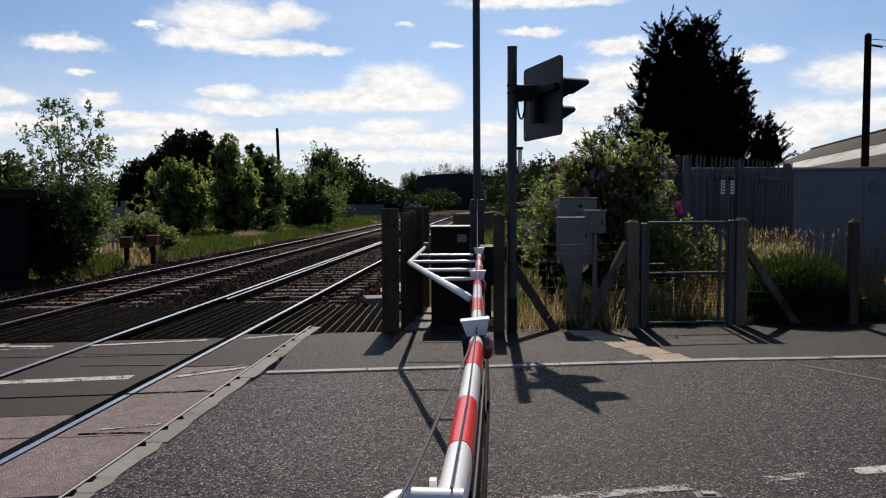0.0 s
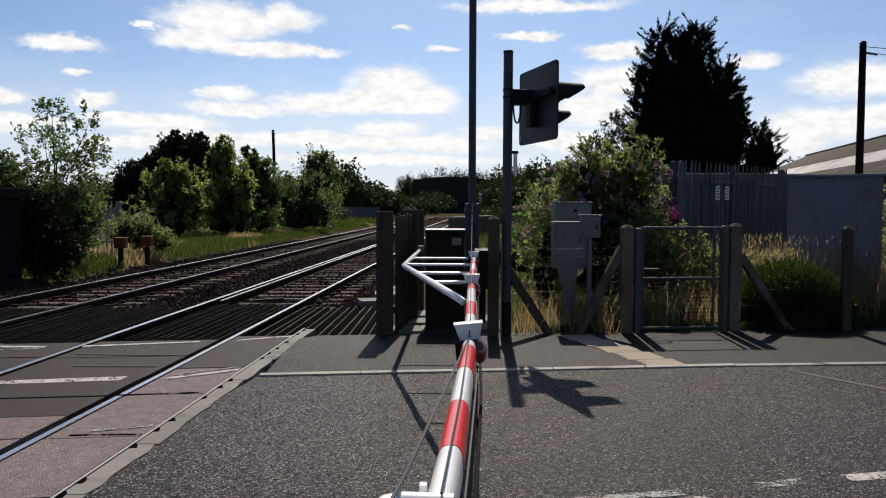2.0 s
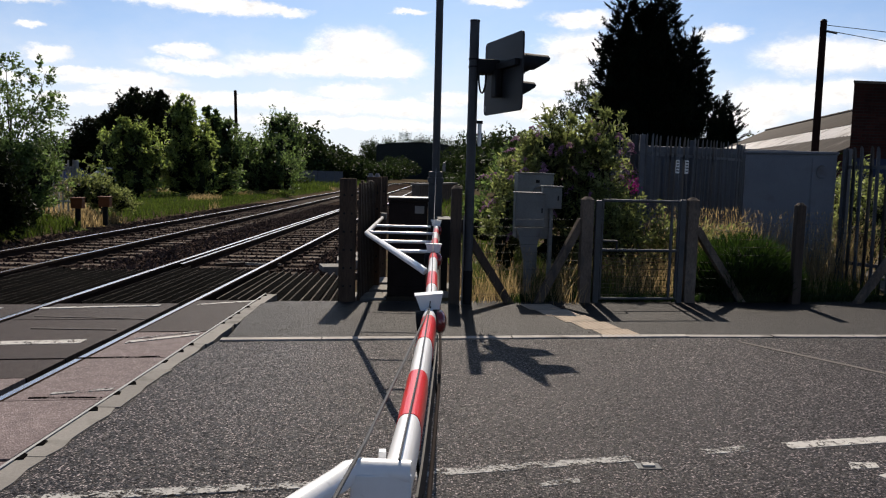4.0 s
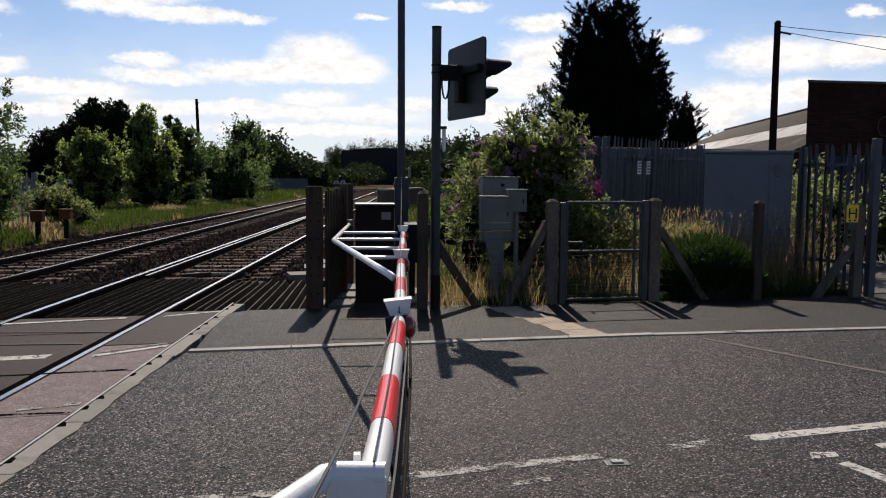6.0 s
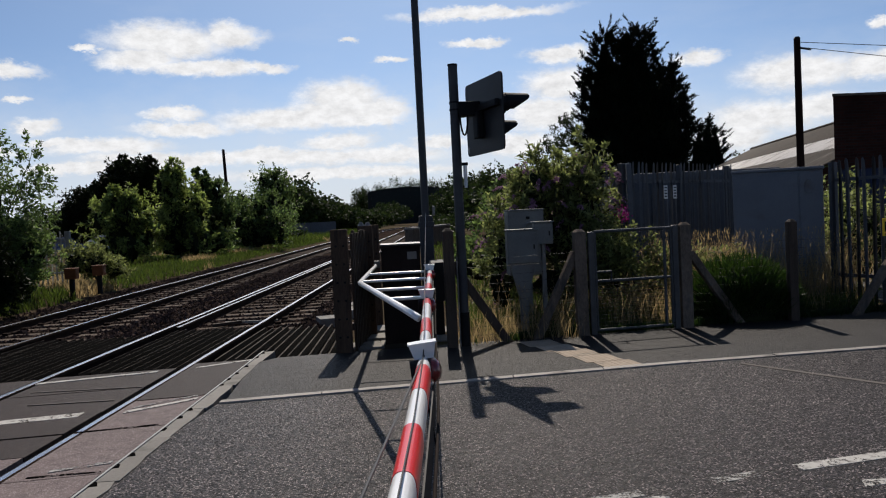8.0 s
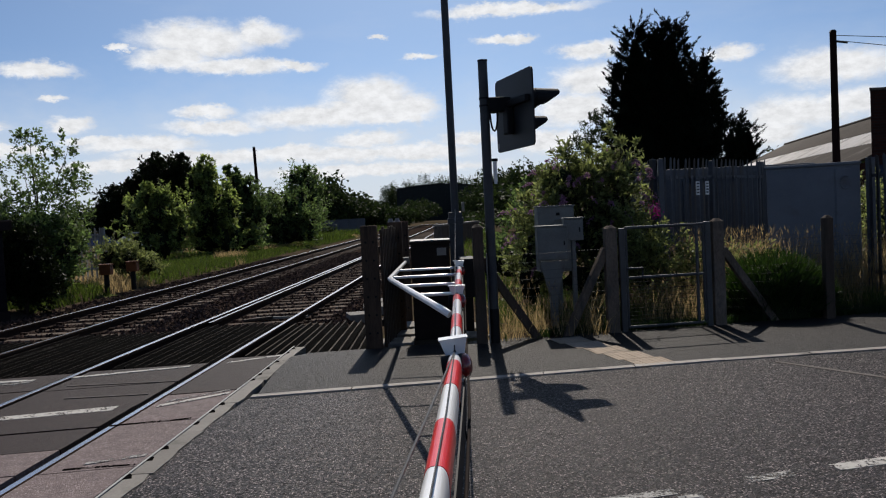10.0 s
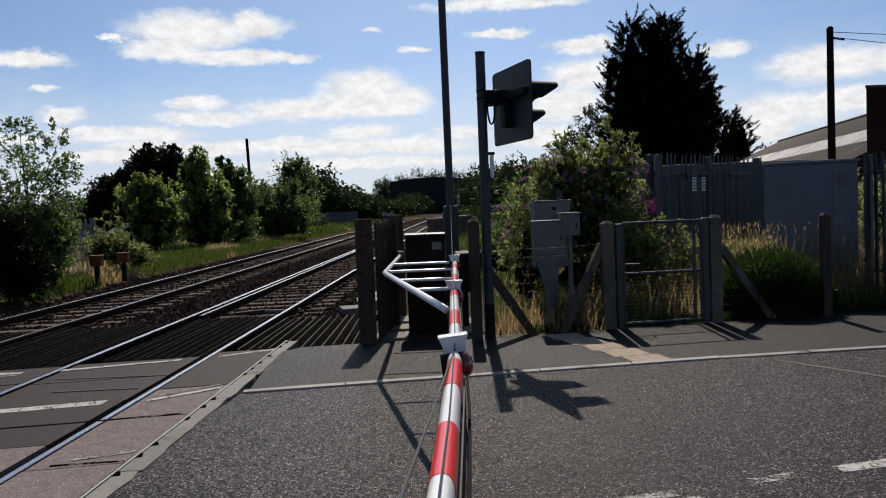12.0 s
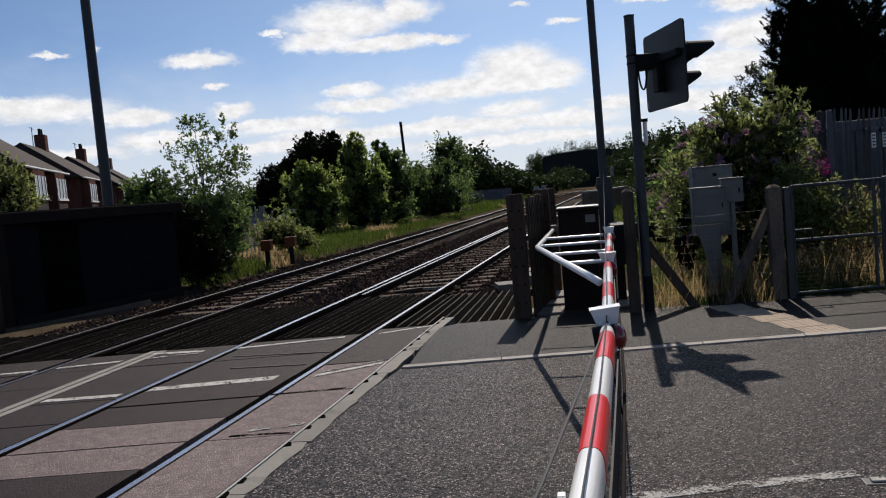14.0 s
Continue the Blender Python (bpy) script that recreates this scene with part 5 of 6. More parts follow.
def palisade(ax, ay, bx, by, label, h=1.0, mesh=None, posts=(0.0, 1.0), pitch=0.13, mat=None):
    L_ = math.hypot(bx - ax, by - ay)
    t = thing("palisade_fence", ax, ay, 0, label, "fence", "palisade fences", rz=math.degrees(math.atan2(by - ay, bx - ax)))
    k = int(L_ / pitch)
    for i in range(k):
        o = mesh_object("pale", mesh or PALE, None, t)
        o.matrix_basis = pose((i + 0.5) * L_ / k, 0, R.uniform(-0.01, 0.01), R.uniform(-0.6, 0.6), R.uniform(-0.8, 0.8), 0) @ Matrix.Diagonal((1, 1, h, 1))
    for z in (0.45, 1.85 * h):
        part("rail", boxed(0, 0.004, z - 0.025, L_, 0.04, z + 0.025), mat or M_PALE, t)
    for u in posts:
        part("post", boxed(u * L_ - 0.05, 0.041, -0.1, u * L_ + 0.05, 0.12, 2.12 * h, bevel=0.006), mat or M_PALE, t)
    return t


palisade(6.48, 11.75, 6.9, 10.62, "grey steel palisade fence panel by the drive", 1.0)
pp = thing("gate_post", 6.95, 10.58, 0, "stout grey steel gate post at the drive", "post")
part("shaft", boxed(-0.048, -0.05, -0.1, 0.048, 0.05, 2.2, bevel=0.01), M_PALE, pp)
fp = palisade(3.78, 13.0, 6.6, 15.6, "grey steel palisade fence behind dry grass", 1.09, posts=(0.0, 0.5, 1.0), pitch=0.15)
palisade(4.25, 17.0, 3.76, 13.05, "grey steel palisade fence return", 1.09, pitch=0.15)
palisade(9.5, 15.0, 15.5, 16.5, "grey palisade fence beyond the drive", 1.0, posts=(0, 0.5, 1), pitch=0.15)
for x in (1.2, 1.52):
    nt_ = thing("notice", 3.78 + x * 0.735, 12.97 + x * 0.678, 1.71, "small white notice plate on the palisade fence", "notice", "white notices", rz=42.7)
    part("plate", boxed(-0.058, -0.03, 0, 0.058, -0.02, 0.23), M_RENDER_WHITE, nt_)
    for k in range(4):
        part("bar", boxed(-0.045, -0.034, 0.03 + 0.05 * k, 0.03 + 0.01 * (k % 2), -0.0305, 0.055 + 0.05 * k), M_PALE, nt_)
shedbox = thing("storage_container", 6.6, 17.5, 0, "plain grey storage container behind the fence", "container")
bm = boxed(-1.6, 0, -0.05, 1.9, 2.2, 2.32, bevel=0.02)
part("body", bm, M_PALE, shedbox)
for k in range(14):
    part("rib", boxed(-1.5 + 0.25 * k, -0.03, 0.1, -1.38 + 0.25 * k, -0.001, 2.2), M_PALE, shedbox)

# ---- buildings and far things ----
def G14(az, d):
    """A place by bearing (degrees right of +y) and distance."""
    return (d * math.sin(radians(az)), d * math.cos(radians(az)))


hut = thing("relay_hut", -9.0, 14.6, 0.0, "low dark brick hut with a flat overhanging roof beside the track", "hut", rz=-77.5 + 180)
# local x runs along the track face, local y away from the track
hut.matrix_basis = pose(-9.62, 12.35, 0.0, 0, 0, 76.5)
HL = 4.4
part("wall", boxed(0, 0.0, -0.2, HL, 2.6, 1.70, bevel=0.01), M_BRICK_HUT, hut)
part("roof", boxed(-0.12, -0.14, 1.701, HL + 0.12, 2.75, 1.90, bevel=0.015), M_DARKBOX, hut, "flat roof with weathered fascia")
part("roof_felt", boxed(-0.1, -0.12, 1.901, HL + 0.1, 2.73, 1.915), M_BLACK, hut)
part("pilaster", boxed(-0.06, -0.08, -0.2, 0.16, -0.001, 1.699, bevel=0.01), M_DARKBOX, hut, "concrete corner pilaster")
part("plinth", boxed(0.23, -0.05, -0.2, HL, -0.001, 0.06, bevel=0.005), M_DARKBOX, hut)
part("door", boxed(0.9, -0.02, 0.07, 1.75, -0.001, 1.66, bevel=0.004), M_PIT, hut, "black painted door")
edging = thing("trackside_kerb", 0, 0, 0, "low pale concrete edging along the ballast by the hut", "edging")
part("edge", slab([(-9.30, 12.3), (-9.24, 12.3), (-8.64, 15.4), (-8.70, 15.4)], -0.25, -0.05), M_CONC_DARK, edging)
wallpost = thing("concrete_post", -9.35, 11.8, 0.0, "dark concrete post beside the hut", "post")
part("shaft", boxed(-0.1, -0.1, -0.2, 0.1, 0.1, 1.5, bevel=0.01), M_DARKBOX, wallpost)


def pole(name, x, y, h, r, label, mat=None, arm=True, lean=0.0):
    t = thing(name, x, y, 0, label, "pole", "telegraph poles")
    part("shaft", rod((0, 0, -0.2), (lean, 0, h), r, r * 0.75, 14), mat or M_TIMBER, t, "", True)
    if arm:
        part("bracket", rod((lean - 0.02, -r, h - 0.25), (lean + 0.3, -r, h - 0.3), 0.02, seg=6), M_BLACK, t)
        part("cap", rod((lean, 0, h), (lean, 0, h + 0.05), r * 0.85, r * 0.5, 12), M_BLACK, t)
    return t


pole("telegraph_pole", 10.23, 20.0, 5.6, 0.105, "dark timber telegraph pole with overhead wires", M_POLE)
pole("telegraph_pole", -14.35, 69.8, 8.1, 0.16, "distant leaning timber telegraph pole", M_POLE, lean=-0.25)
pole("telegraph_pole", -10.95, 18.0, 9.0, 0.135, "dark steel column behind the brick hut", M_POST, False)
wirest = thing("overhead_wires", 10.23, 20.0, 5.4, "two thin overhead wires from the telegraph pole", "wire")
for dz, ex, ez in ((0.12, 27, 0.4), (0.0, 26, -1.3)):
    part("wire", tube(bmesh.new(), [(ex * k / 8, 2 * k / 8, dz + (ez - dz) * k / 8 - 0.6 * math.sin(math.pi * k / 8)) for k in range(9)], 0.009, 5), M_BLACK, wirest)

# long shed with a corrugated roof, beyond the fences
shed = thing("shed", 20.0, 36.0, 0.0, "long low shed with weathered corrugated roof sheets", "shed", rz=-10.5)
# local y runs along the ridge
def roof_sheet(x0, z0, x1, z1, y0, y1, pitch=0.35, amp=0.035):
    bm = bmesh.new()
    k = int((y1 - y0) / (pitch / 4))
    for s in range(k):
        ya, yb_ = y0 + (y1 - y0) * s / k, y0 + (y1 - y0) * (s + 1) / k
        za, zb = amp * math.sin(2 * math.pi * ya / pitch), amp * math.sin(2 * math.pi * yb_ / pitch)
        bm.faces.new([bm.verts.new(p) for p in ((x0, ya, z0 + za), (x1, ya, z1 + za), (x1, yb_, z1 + zb), (x0, yb_, z0 + zb))])
    bmesh.ops.remove_doubles(bm, verts=bm.verts[:], dist=0.0005)
    bmesh.ops.solidify(bm, geom=bm.faces[:], thickness=0.02)
    return bm


part("wall", boxed(-4.8, -14.0, -0.1, 3.0, 15.3, 2.5), M_BRICK, shed)
# three bands on this slope: pale middle, grey-brown below, dark brown above
part("roof_sheet", roof_sheet(-3.72, 3.193, -2.4, 3.81, -14.2, 15.6), M_ASBESTOS, shed, "pale corrugated sheets")
part("roof_sheet", roof_sheet(-5.1, 2.535, -3.7, 3.19, -14.2, 15.6), M_ROOF_LOW, shed, "grey-brown mottled lower sheets")
part("roof_sheet", roof_sheet(-2.45, 3.825, 0.05, 4.93, -14.2, 15.6), M_ROOF_OLD, shed, "dark brown upper sheets")
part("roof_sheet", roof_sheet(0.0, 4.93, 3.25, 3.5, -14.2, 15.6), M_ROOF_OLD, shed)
part("ridge", rod((0, -14.25, 4.97), (0, 15.65, 4.97), 0.06, seg=8), M_ROOF_OLD, shed)
part("gable", slab([(-4.8, 2.5), (3.0, 2.5), (3.0, 3.45), (0, 4.85)], -0.0, 0.1), M_BRICK, shed).matrix_basis = Matrix.Rotation(radians(90), 4, "X") @ Matrix.Translation((0, 0, 13.9))
low = thing("low_shed", 22.5, 57.0, 0.0, "low flat-roofed outbuilding with pale roof edge", "shed")
part("wall", boxed(-1.65, 0, -0.1, 1.65, 3, 4.3), M_RELAY, low)
part("roof", boxed(-1.8, -0.2, 4.301, 1.8, 3.2, 4.5, bevel=0.02), M_RELAY, low)
hall = thing("brick_building", 11.5, 20.7, 0.0, "brown brick gable building with a blue base", "building", rz=2.0)
part("wall", slab([(0, 0), (10, 0), (14, 7), (4.6, 7)], -0.1, 4.22), M_BRICK, hall)
part("coping", slab([(-0.05, -0.05), (10.05, -0.05), (14.05, 7.05), (4.55, 7.05)], 4.221, 4.28), M_CONC_DARK, hall)
part("base", boxed(-0.02, -0.03, -0.1, 10.02, -0.001, 2.30), M_BASE_BLUE, hall, "blue painted lower wall")
part("round_sign", tube(bmesh.new(), [(2.2 + 0.2 * math.cos(a), -0.05, 3.1 + 0.26 * math.sin(a)) for a in [math.pi * (0.25 + 1.5 * i / 14) for i in range(15)]], 0.02, 8), M_TIMBER, hall, "dull curved sign shape")
drive = part("gravel_drive", slab([(7.1, 10.85), (14, 11.8), (17, 28), (9.5, 26)], -0.1, 0.02), M_GRAVEL)
tagged(drive, "pale gravel drive beyond the gate post", "drive", kind="structure")

# dark clad building closing the view down the line
far = thing("clad_building", 4.1, 235.0, 0.0, "distant dark building with ribbed cladding and curved roofline", "building")
W, steps = 13.2, 28
bm = bmesh.new()
prof_ = [(-W + 2 * W * k / steps, 9.0 + 1.5 * math.sin(math.pi * min(1.0, 0.14 + 0.8 * k / steps)) ** 1.2) for k in range(steps + 1)]
lo_ = [(bm.verts.new((x, 0, -0.2)), bm.verts.new((x, 20, -0.2))) for x, z in prof_]
hi_ = [(bm.verts.new((x, 0, z)), bm.verts.new((x, 20, z))) for x, z in prof_]
for k in range(steps):
    bm.faces.new((lo_[k][0], lo_[k + 1][0], hi_[k + 1][0], hi_[k][0]))
    bm.faces.new((hi_[k][0], hi_[k + 1][0], hi_[k + 1][1], hi_[k][1]))
    bm.faces.new((lo_[k + 1][1], lo_[k][1], hi_[k][1], hi_[k + 1][1]))
for k in (0, steps):
    bm.faces.new((lo_[k][0], hi_[k][0], hi_[k][1], lo_[k][1]))
part("shell", bm, M_CLAD, far)
for k in range(1, steps, 2):
    x, z = prof_[k]
    part("rib", boxed(x - 0.12, -0.22, 0, x + 0.12, -0.01, z - 0.15), M_CLAD, far)
part("eaves", tube(bmesh.new(), [(x, -0.15, z) for x, z in prof_], 0.12, 6), M_CLAD, far)
fence_far = thing("boundary_fence", -13.0, 92.0, 0, "long grey boundary fence behind the grass verge", "fence", rz=20)
for k in range(18):
    part("panel", boxed(-12 + k, 0, -0.1, -12 + k + 0.97, 0.06, 1.6), M_PALE, fence_far)
wall_c = thing("low_wall", 0.45, 38.0, 0, "low pale-topped concrete trough wall beside the line", "wall")
part("wall", beam((0, 0, 0.5), (2.35, 10, 0.5), 0.4, 1.08), M_CONC_DARK, wall_c)
part("coping", beam((0, 0, 1.085), (2.35, 10, 1.085), 0.5, 0.08), M_CONC, wall_c, "pale concrete coping")

# terrace of houses far beyond the hut
HOUSE_A, HOUSE_U = (-33.8, 49.6), (-0.38, 0.925)


def house(x, y, rz, label, mat=None):
    h = thing("house", x, y, 0, label, "house", "terrace houses", rz=rz)
    part("wall", boxed(-5, 0, -0.1, 5, 8, 5.2), mat or M_BRICK_HOUSE, h)
    bm = bmesh.new()
    e0 = [bm.verts.new(p) for p in ((-5.4, -0.45, 5.1), (5.4, -0.45, 5.1), (5.4, 8.45, 5.1), (-5.4, 8.45, 5.1))]
    r0, r1 = bm.verts.new((-3.2, 4, 8.1)), bm.verts.new((5.4, 4, 8.1))
    bm.faces.new((e0[0], e0[1], r1, r0)), bm.faces.new((e0[2], e0[3], r0, r1)), bm.faces.new((e0[3], e0[0], r0)), bm.faces.new((e0[1], e0[2], r1)), bm.faces.new(e0[::-1])
    part("roof", bm, M_TILE, h)
    ch = part("chimney", boxed(2.6, 3.6, 7.4, 3.6, 4.4, 9.2, bevel=0.02), M_BRICK_HOUSE, h)
    for x_ in (2.85, 3.35):
        part("chimney_pot", rod((x_, 4, 9.2), (x_, 4, 9.7), 0.14, 0.11, 10), M_TILE, ch)
    for x_, w_ in ((-2.9, 2.5), (2.2, 2.5)):
        part("bay", boxed(x_ - w_ / 2, -0.6, -0.1, x_ + w_ / 2, -0.001, 4.95), M_BRICK_HOUSE, h, "projecting brick bay")
        for z_ in (0.9, 3.3):
            wn = new("window")
            wn.parent, wn.location = h, (0, -0.6, 0)
            part("pane", boxed(x_ - w_ / 2 + 0.1, -0.03, z_ + 0.06, x_ + w_ / 2 - 0.1, -0.002, z_ + 1.34), M_GLASSY, wn)
            part("sill", boxed(x_ - w_ / 2 - 0.05, -0.12, z_ - 0.06, x_ + w_ / 2 + 0.05, -0.002, z_ + 0.05), M_RENDER_WHITE, wn)
            for u in (-0.46, -0.16, 0.16, 0.46):
                part("mullion", boxed(x_ + u * w_ - 0.06, -0.06, z_ + 0.05, x_ + u * w_ + 0.06, -0.031, z_ + 1.34), M_RENDER_WHITE, wn)
        part("apron", boxed(x_ - w_ / 2 + 0.05, -0.64, 2.3, x_ + w_ / 2 - 0.05, -0.601, 3.1), M_TILE, h, "brown tile-hung panel below the upper window")
    part("aerial", rod((0.5, 4, 8.0), (0.5, 4, 9.6), 0.03, seg=6), M_BLACK, h)
    part("aerial_arm", rod((-0.3, 4, 9.5), (1.2, 4, 9.5), 0.02, seg=6), M_BLACK, h)
    part("gutter", rod((-5.4, -0.5, 5.08), (5.4, -0.5, 5.08), 0.07, seg=8), M_RENDER_WHITE, h)
    return h


for d, lab in ((-5.0, "red brick semi-detached house with brown tiled roof"), (10.5, "red brick house with white bay windows"), (26, "red brick house further down the street"), (41, "red brick house at the end of the row")):
    ax, ay = HOUSE_A
    house(ax + HOUSE_U[0] * d, ay + HOUSE_U[1] * d, math.degrees(math.atan2(HOUSE_U[1], HOUSE_U[0])), lab)


def car(x, y, rz, mat, label):
    c = thing("car", x, y, 0.0, label, "car", "parked cars", rz=rz)
    bm = bmesh.new()
    side = [(-2.0, 0.35), (2.0, 0.35), (2.05, 0.75), (1.1, 0.9), (0.5, 1.42), (-1.2, 1.42), (-1.9, 0.95), (-2.05, 0.8)]
    l_, r_ = [bm.verts.new((a, -0.85, b)) for a, b in side], [bm.verts.new((a, 0.85, b)) for a, b in side]
    bm.faces.new(l_), bm.faces.new(r_[::-1])
    for k in range(len(side)):
        j = (k + 1) % len(side)
        bm.faces.new((l_[k], l_[j], r_[j], r_[k]))
    part("body", bm, mat, c)
    for s in (-1, 1):
        part("window", boxed(-1.1, s * 0.86 - 0.006, 0.98, 0.45, s * 0.86 + 0.006, 1.33), M_GLASSY, c)
        for o in (-1.25, 1.25):
            part("wheel", rod((o, s * 0.7, 0.32), (o, s * 0.88, 0.32), 0.32, seg=16), M_BLACK, c)


car(-25.2, 62, 10, M_CARBLUE, "small blue car parked beyond the fence")
car(-20.6, 60, 8, M_CARSILVER, "silver car parked beyond the fence")
palisade(-13.4, 25.6, -10.0, 25.1, "pale palisade fence behind the shrubs", 0.8, PALE_W, (0.0, 0.5, 1.0), 0.15, M_PALE_W)
for x, y, lab in ((-8.62, 21.8, "orange painted trackside box on a short post"), (-8.35, 23.0, "second orange trackside box on a short post")):
    t = thing("trackside_box", x, y, 0, lab, "equipment box", "orange boxes")
    part("body", boxed(-0.15, -0.11, 0.42, 0.15, 0.11, 0.68, bevel=0.012), M_ORANGE, t)
    part("lid", boxed(-0.165, -0.125, 0.681, 0.165, 0.125, 0.71, bevel=0.006), M_ORANGE, t)
    part("post", rod((0, 0, -0.1), (0, 0, 0.419), 0.07, seg=10), M_BLACK, t)
for x, y, w_, d_, r_ in ((-0.42, 10.35, 0.42, 0.5, 8), (-0.30, 11.1, 0.5, 0.5, 3), (-0.18, 11.9, 0.45, 0.6, 10), (-1.02, 15.4, 0.45, 0.7, 5), (-0.75, 16.3, 0.5, 0.8, -4), (-1.25, 14.2, 0.35, 0.5, 14), (0.62, 10.6, 0.35, 0.5, 2), (0.62, 11.4, 0.35, 0.6, 0)):
    t = thing("concrete_slab", x, y, -0.05 if y < 13 else -0.12, "loose pale concrete cable trough lid on the ground", "slab", "trough lids", rz=r_)
    part("lid", boxed(-w_ / 2, -d_ / 2, -0.1, w_ / 2, d_ / 2, 0.06, bevel=0.012), M_CONC, t)
lump = thing("point_rod", -2.9, 14.2, -0.15, "short yellow-brown rod lying between the rails", "rod")
part("bar", beam((-0.35, 0, 0.05), (0.1, 0.25, 0.06), 0.09, 0.05, 0.01), M_TIMBER, lump)
part("bar", beam((-0.2, 0.3, 0.05), (0.75, 0.2, 0.05), 0.05, 0.04), M_CONC, lump)

# tactile paving
tac = thing("tactile_paving", 0, 0, 0, "buff blister paving leading to the gate", "paving", kind="structure")
TB = bmesh.new()
box(TB, -0.2, -0.2, -0.05, 0.2, 0.2, 0.0)
for i in range(6):
    for j in range(6):
        g = bmesh.ops.create_cone(TB, cap_ends=True, segments=6, radius1=0.016, radius2=0.010, depth=0.004)
        bmesh.ops.translate(TB, vec=(-0.166 + 0.0664 * i, -0.166 + 0.0664 * j, 0.0018), verts=g["verts"])
TM = bpy.data.meshes.new("tile")
TB.to_mesh(TM), TB.free()
TM.materials.append(M_TACT)
for k in range(5):
    t = mesh_object("tile", TM, None, tac)
    t.matrix_basis = Matrix(((0.99, -0.28, 0, 2.25 - 0.135 * k), (0.09, 0.96, 0, 8.08 + 0.395 * k), (0, 0, 1, 0.014), (0, 0, 0, 1)))

# ---- vegetation ----
def shoots(blobs, seed, wide=1.22, tall=1.0):
    """Broadens the masses of a bush and sets uneven sprigs on its upper skin."""
    r = random.Random(seed)
    out = [(x * wide, y, z, a * wide, b, c) for x, y, z, a, b, c in blobs]
    for x, y, z, a, b, c in list(out):
        for _ in range(7):
            t, e = r.uniform(0, 2 * math.pi), r.uniform(-0.1, 1.4)
            k = r.uniform(0.9, 1.15)
            s_ = r.uniform(0.16, 0.34) * min(1.3, a)
            out.append((x + a * k * math.cos(t) * math.cos(e), y + b * k * math.sin(t) * math.cos(e), z + c * k * math.sin(e) + 0.08, s_, s_, s_ * r.uniform(1.0, 2.2) * tall))
    return out


tree("sapling", -10.4, 21.8, [(0.0, 0, 3.9, 0.32, 0.3, 0.6), (-0.25, 0.1, 3.1, 0.6, 0.5, 0.6), (0.3, 0.1, 2.5, 0.7, 0.6, 0.5), (0.95, -0.1, 3.55, 0.32, 0.3, 0.6), (1.0, -0.1, 2.75, 0.5, 0.45, 0.5), (1.05, 0, 2.1, 0.4, 0.4, 0.35), (-1.1, 0.2, 2.75, 0.35, 0.3, 0.15)], 4600, 0.095, M_LEAF, "airy young tree with sparse green leaves", trunk=0.05, seed=11, slim=0.5, tight=0.22)
tree("shrub", -10.6, 20.6, [(0, 0, 1.5, 1.3, 0.9, 0.9), (-0.9, 0.3, 1.7, 0.7, 0.8, 0.8), (1.1, 0.1, 1.1, 0.9, 0.7, 0.9), (-0.6, 0, 2.4, 0.5, 0.4, 0.4), (-1.35, 0.2, 2.2, 0.3, 0.4, 0.5), (0.6, -0.2, 0.5, 1.2, 0.6, 0.6), (1.3, 0.6, 1.1, 0.5, 0.6, 0.7), (0.3, 0.2, 1.1, 0.8, 0.6, 0.8)], 24000, 0.11, M_LEAF, "dense green roadside shrub", "shrub", trunk=0.06, inner=0.5, seed=12)
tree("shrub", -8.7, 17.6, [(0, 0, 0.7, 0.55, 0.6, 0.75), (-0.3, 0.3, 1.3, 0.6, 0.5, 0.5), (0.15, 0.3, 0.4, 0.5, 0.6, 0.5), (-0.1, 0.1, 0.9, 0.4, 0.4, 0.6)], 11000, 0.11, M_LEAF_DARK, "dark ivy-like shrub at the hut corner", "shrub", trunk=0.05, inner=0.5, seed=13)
tree("shrub", -9.0, 24.5, [(0, 0, 0.65, 0.6, 0.5, 0.5), (0.5, 0.2, 0.45, 0.5, 0.5, 0.35), (-0.5, -0.1, 0.75, 0.55, 0.5, 0.5)], 5000, 0.09, M_LEAF_GREY, "low scrubby green bush", "shrub", trunk=0.04, inner=0.5, seed=14)
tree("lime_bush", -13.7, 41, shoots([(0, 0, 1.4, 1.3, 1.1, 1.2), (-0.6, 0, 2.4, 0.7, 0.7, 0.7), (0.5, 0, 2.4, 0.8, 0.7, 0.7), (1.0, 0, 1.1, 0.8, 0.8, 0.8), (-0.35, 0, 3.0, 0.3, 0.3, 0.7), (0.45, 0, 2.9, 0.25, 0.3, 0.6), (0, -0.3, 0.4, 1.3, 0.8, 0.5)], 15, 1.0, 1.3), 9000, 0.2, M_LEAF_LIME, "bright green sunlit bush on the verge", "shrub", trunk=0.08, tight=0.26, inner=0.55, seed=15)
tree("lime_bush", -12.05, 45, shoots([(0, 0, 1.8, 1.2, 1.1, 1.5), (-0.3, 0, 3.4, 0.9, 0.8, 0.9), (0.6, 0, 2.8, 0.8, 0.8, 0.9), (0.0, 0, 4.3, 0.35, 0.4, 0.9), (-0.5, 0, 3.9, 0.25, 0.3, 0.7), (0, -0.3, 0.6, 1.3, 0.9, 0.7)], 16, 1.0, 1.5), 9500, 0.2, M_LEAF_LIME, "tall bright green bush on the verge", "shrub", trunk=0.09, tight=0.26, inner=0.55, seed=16)
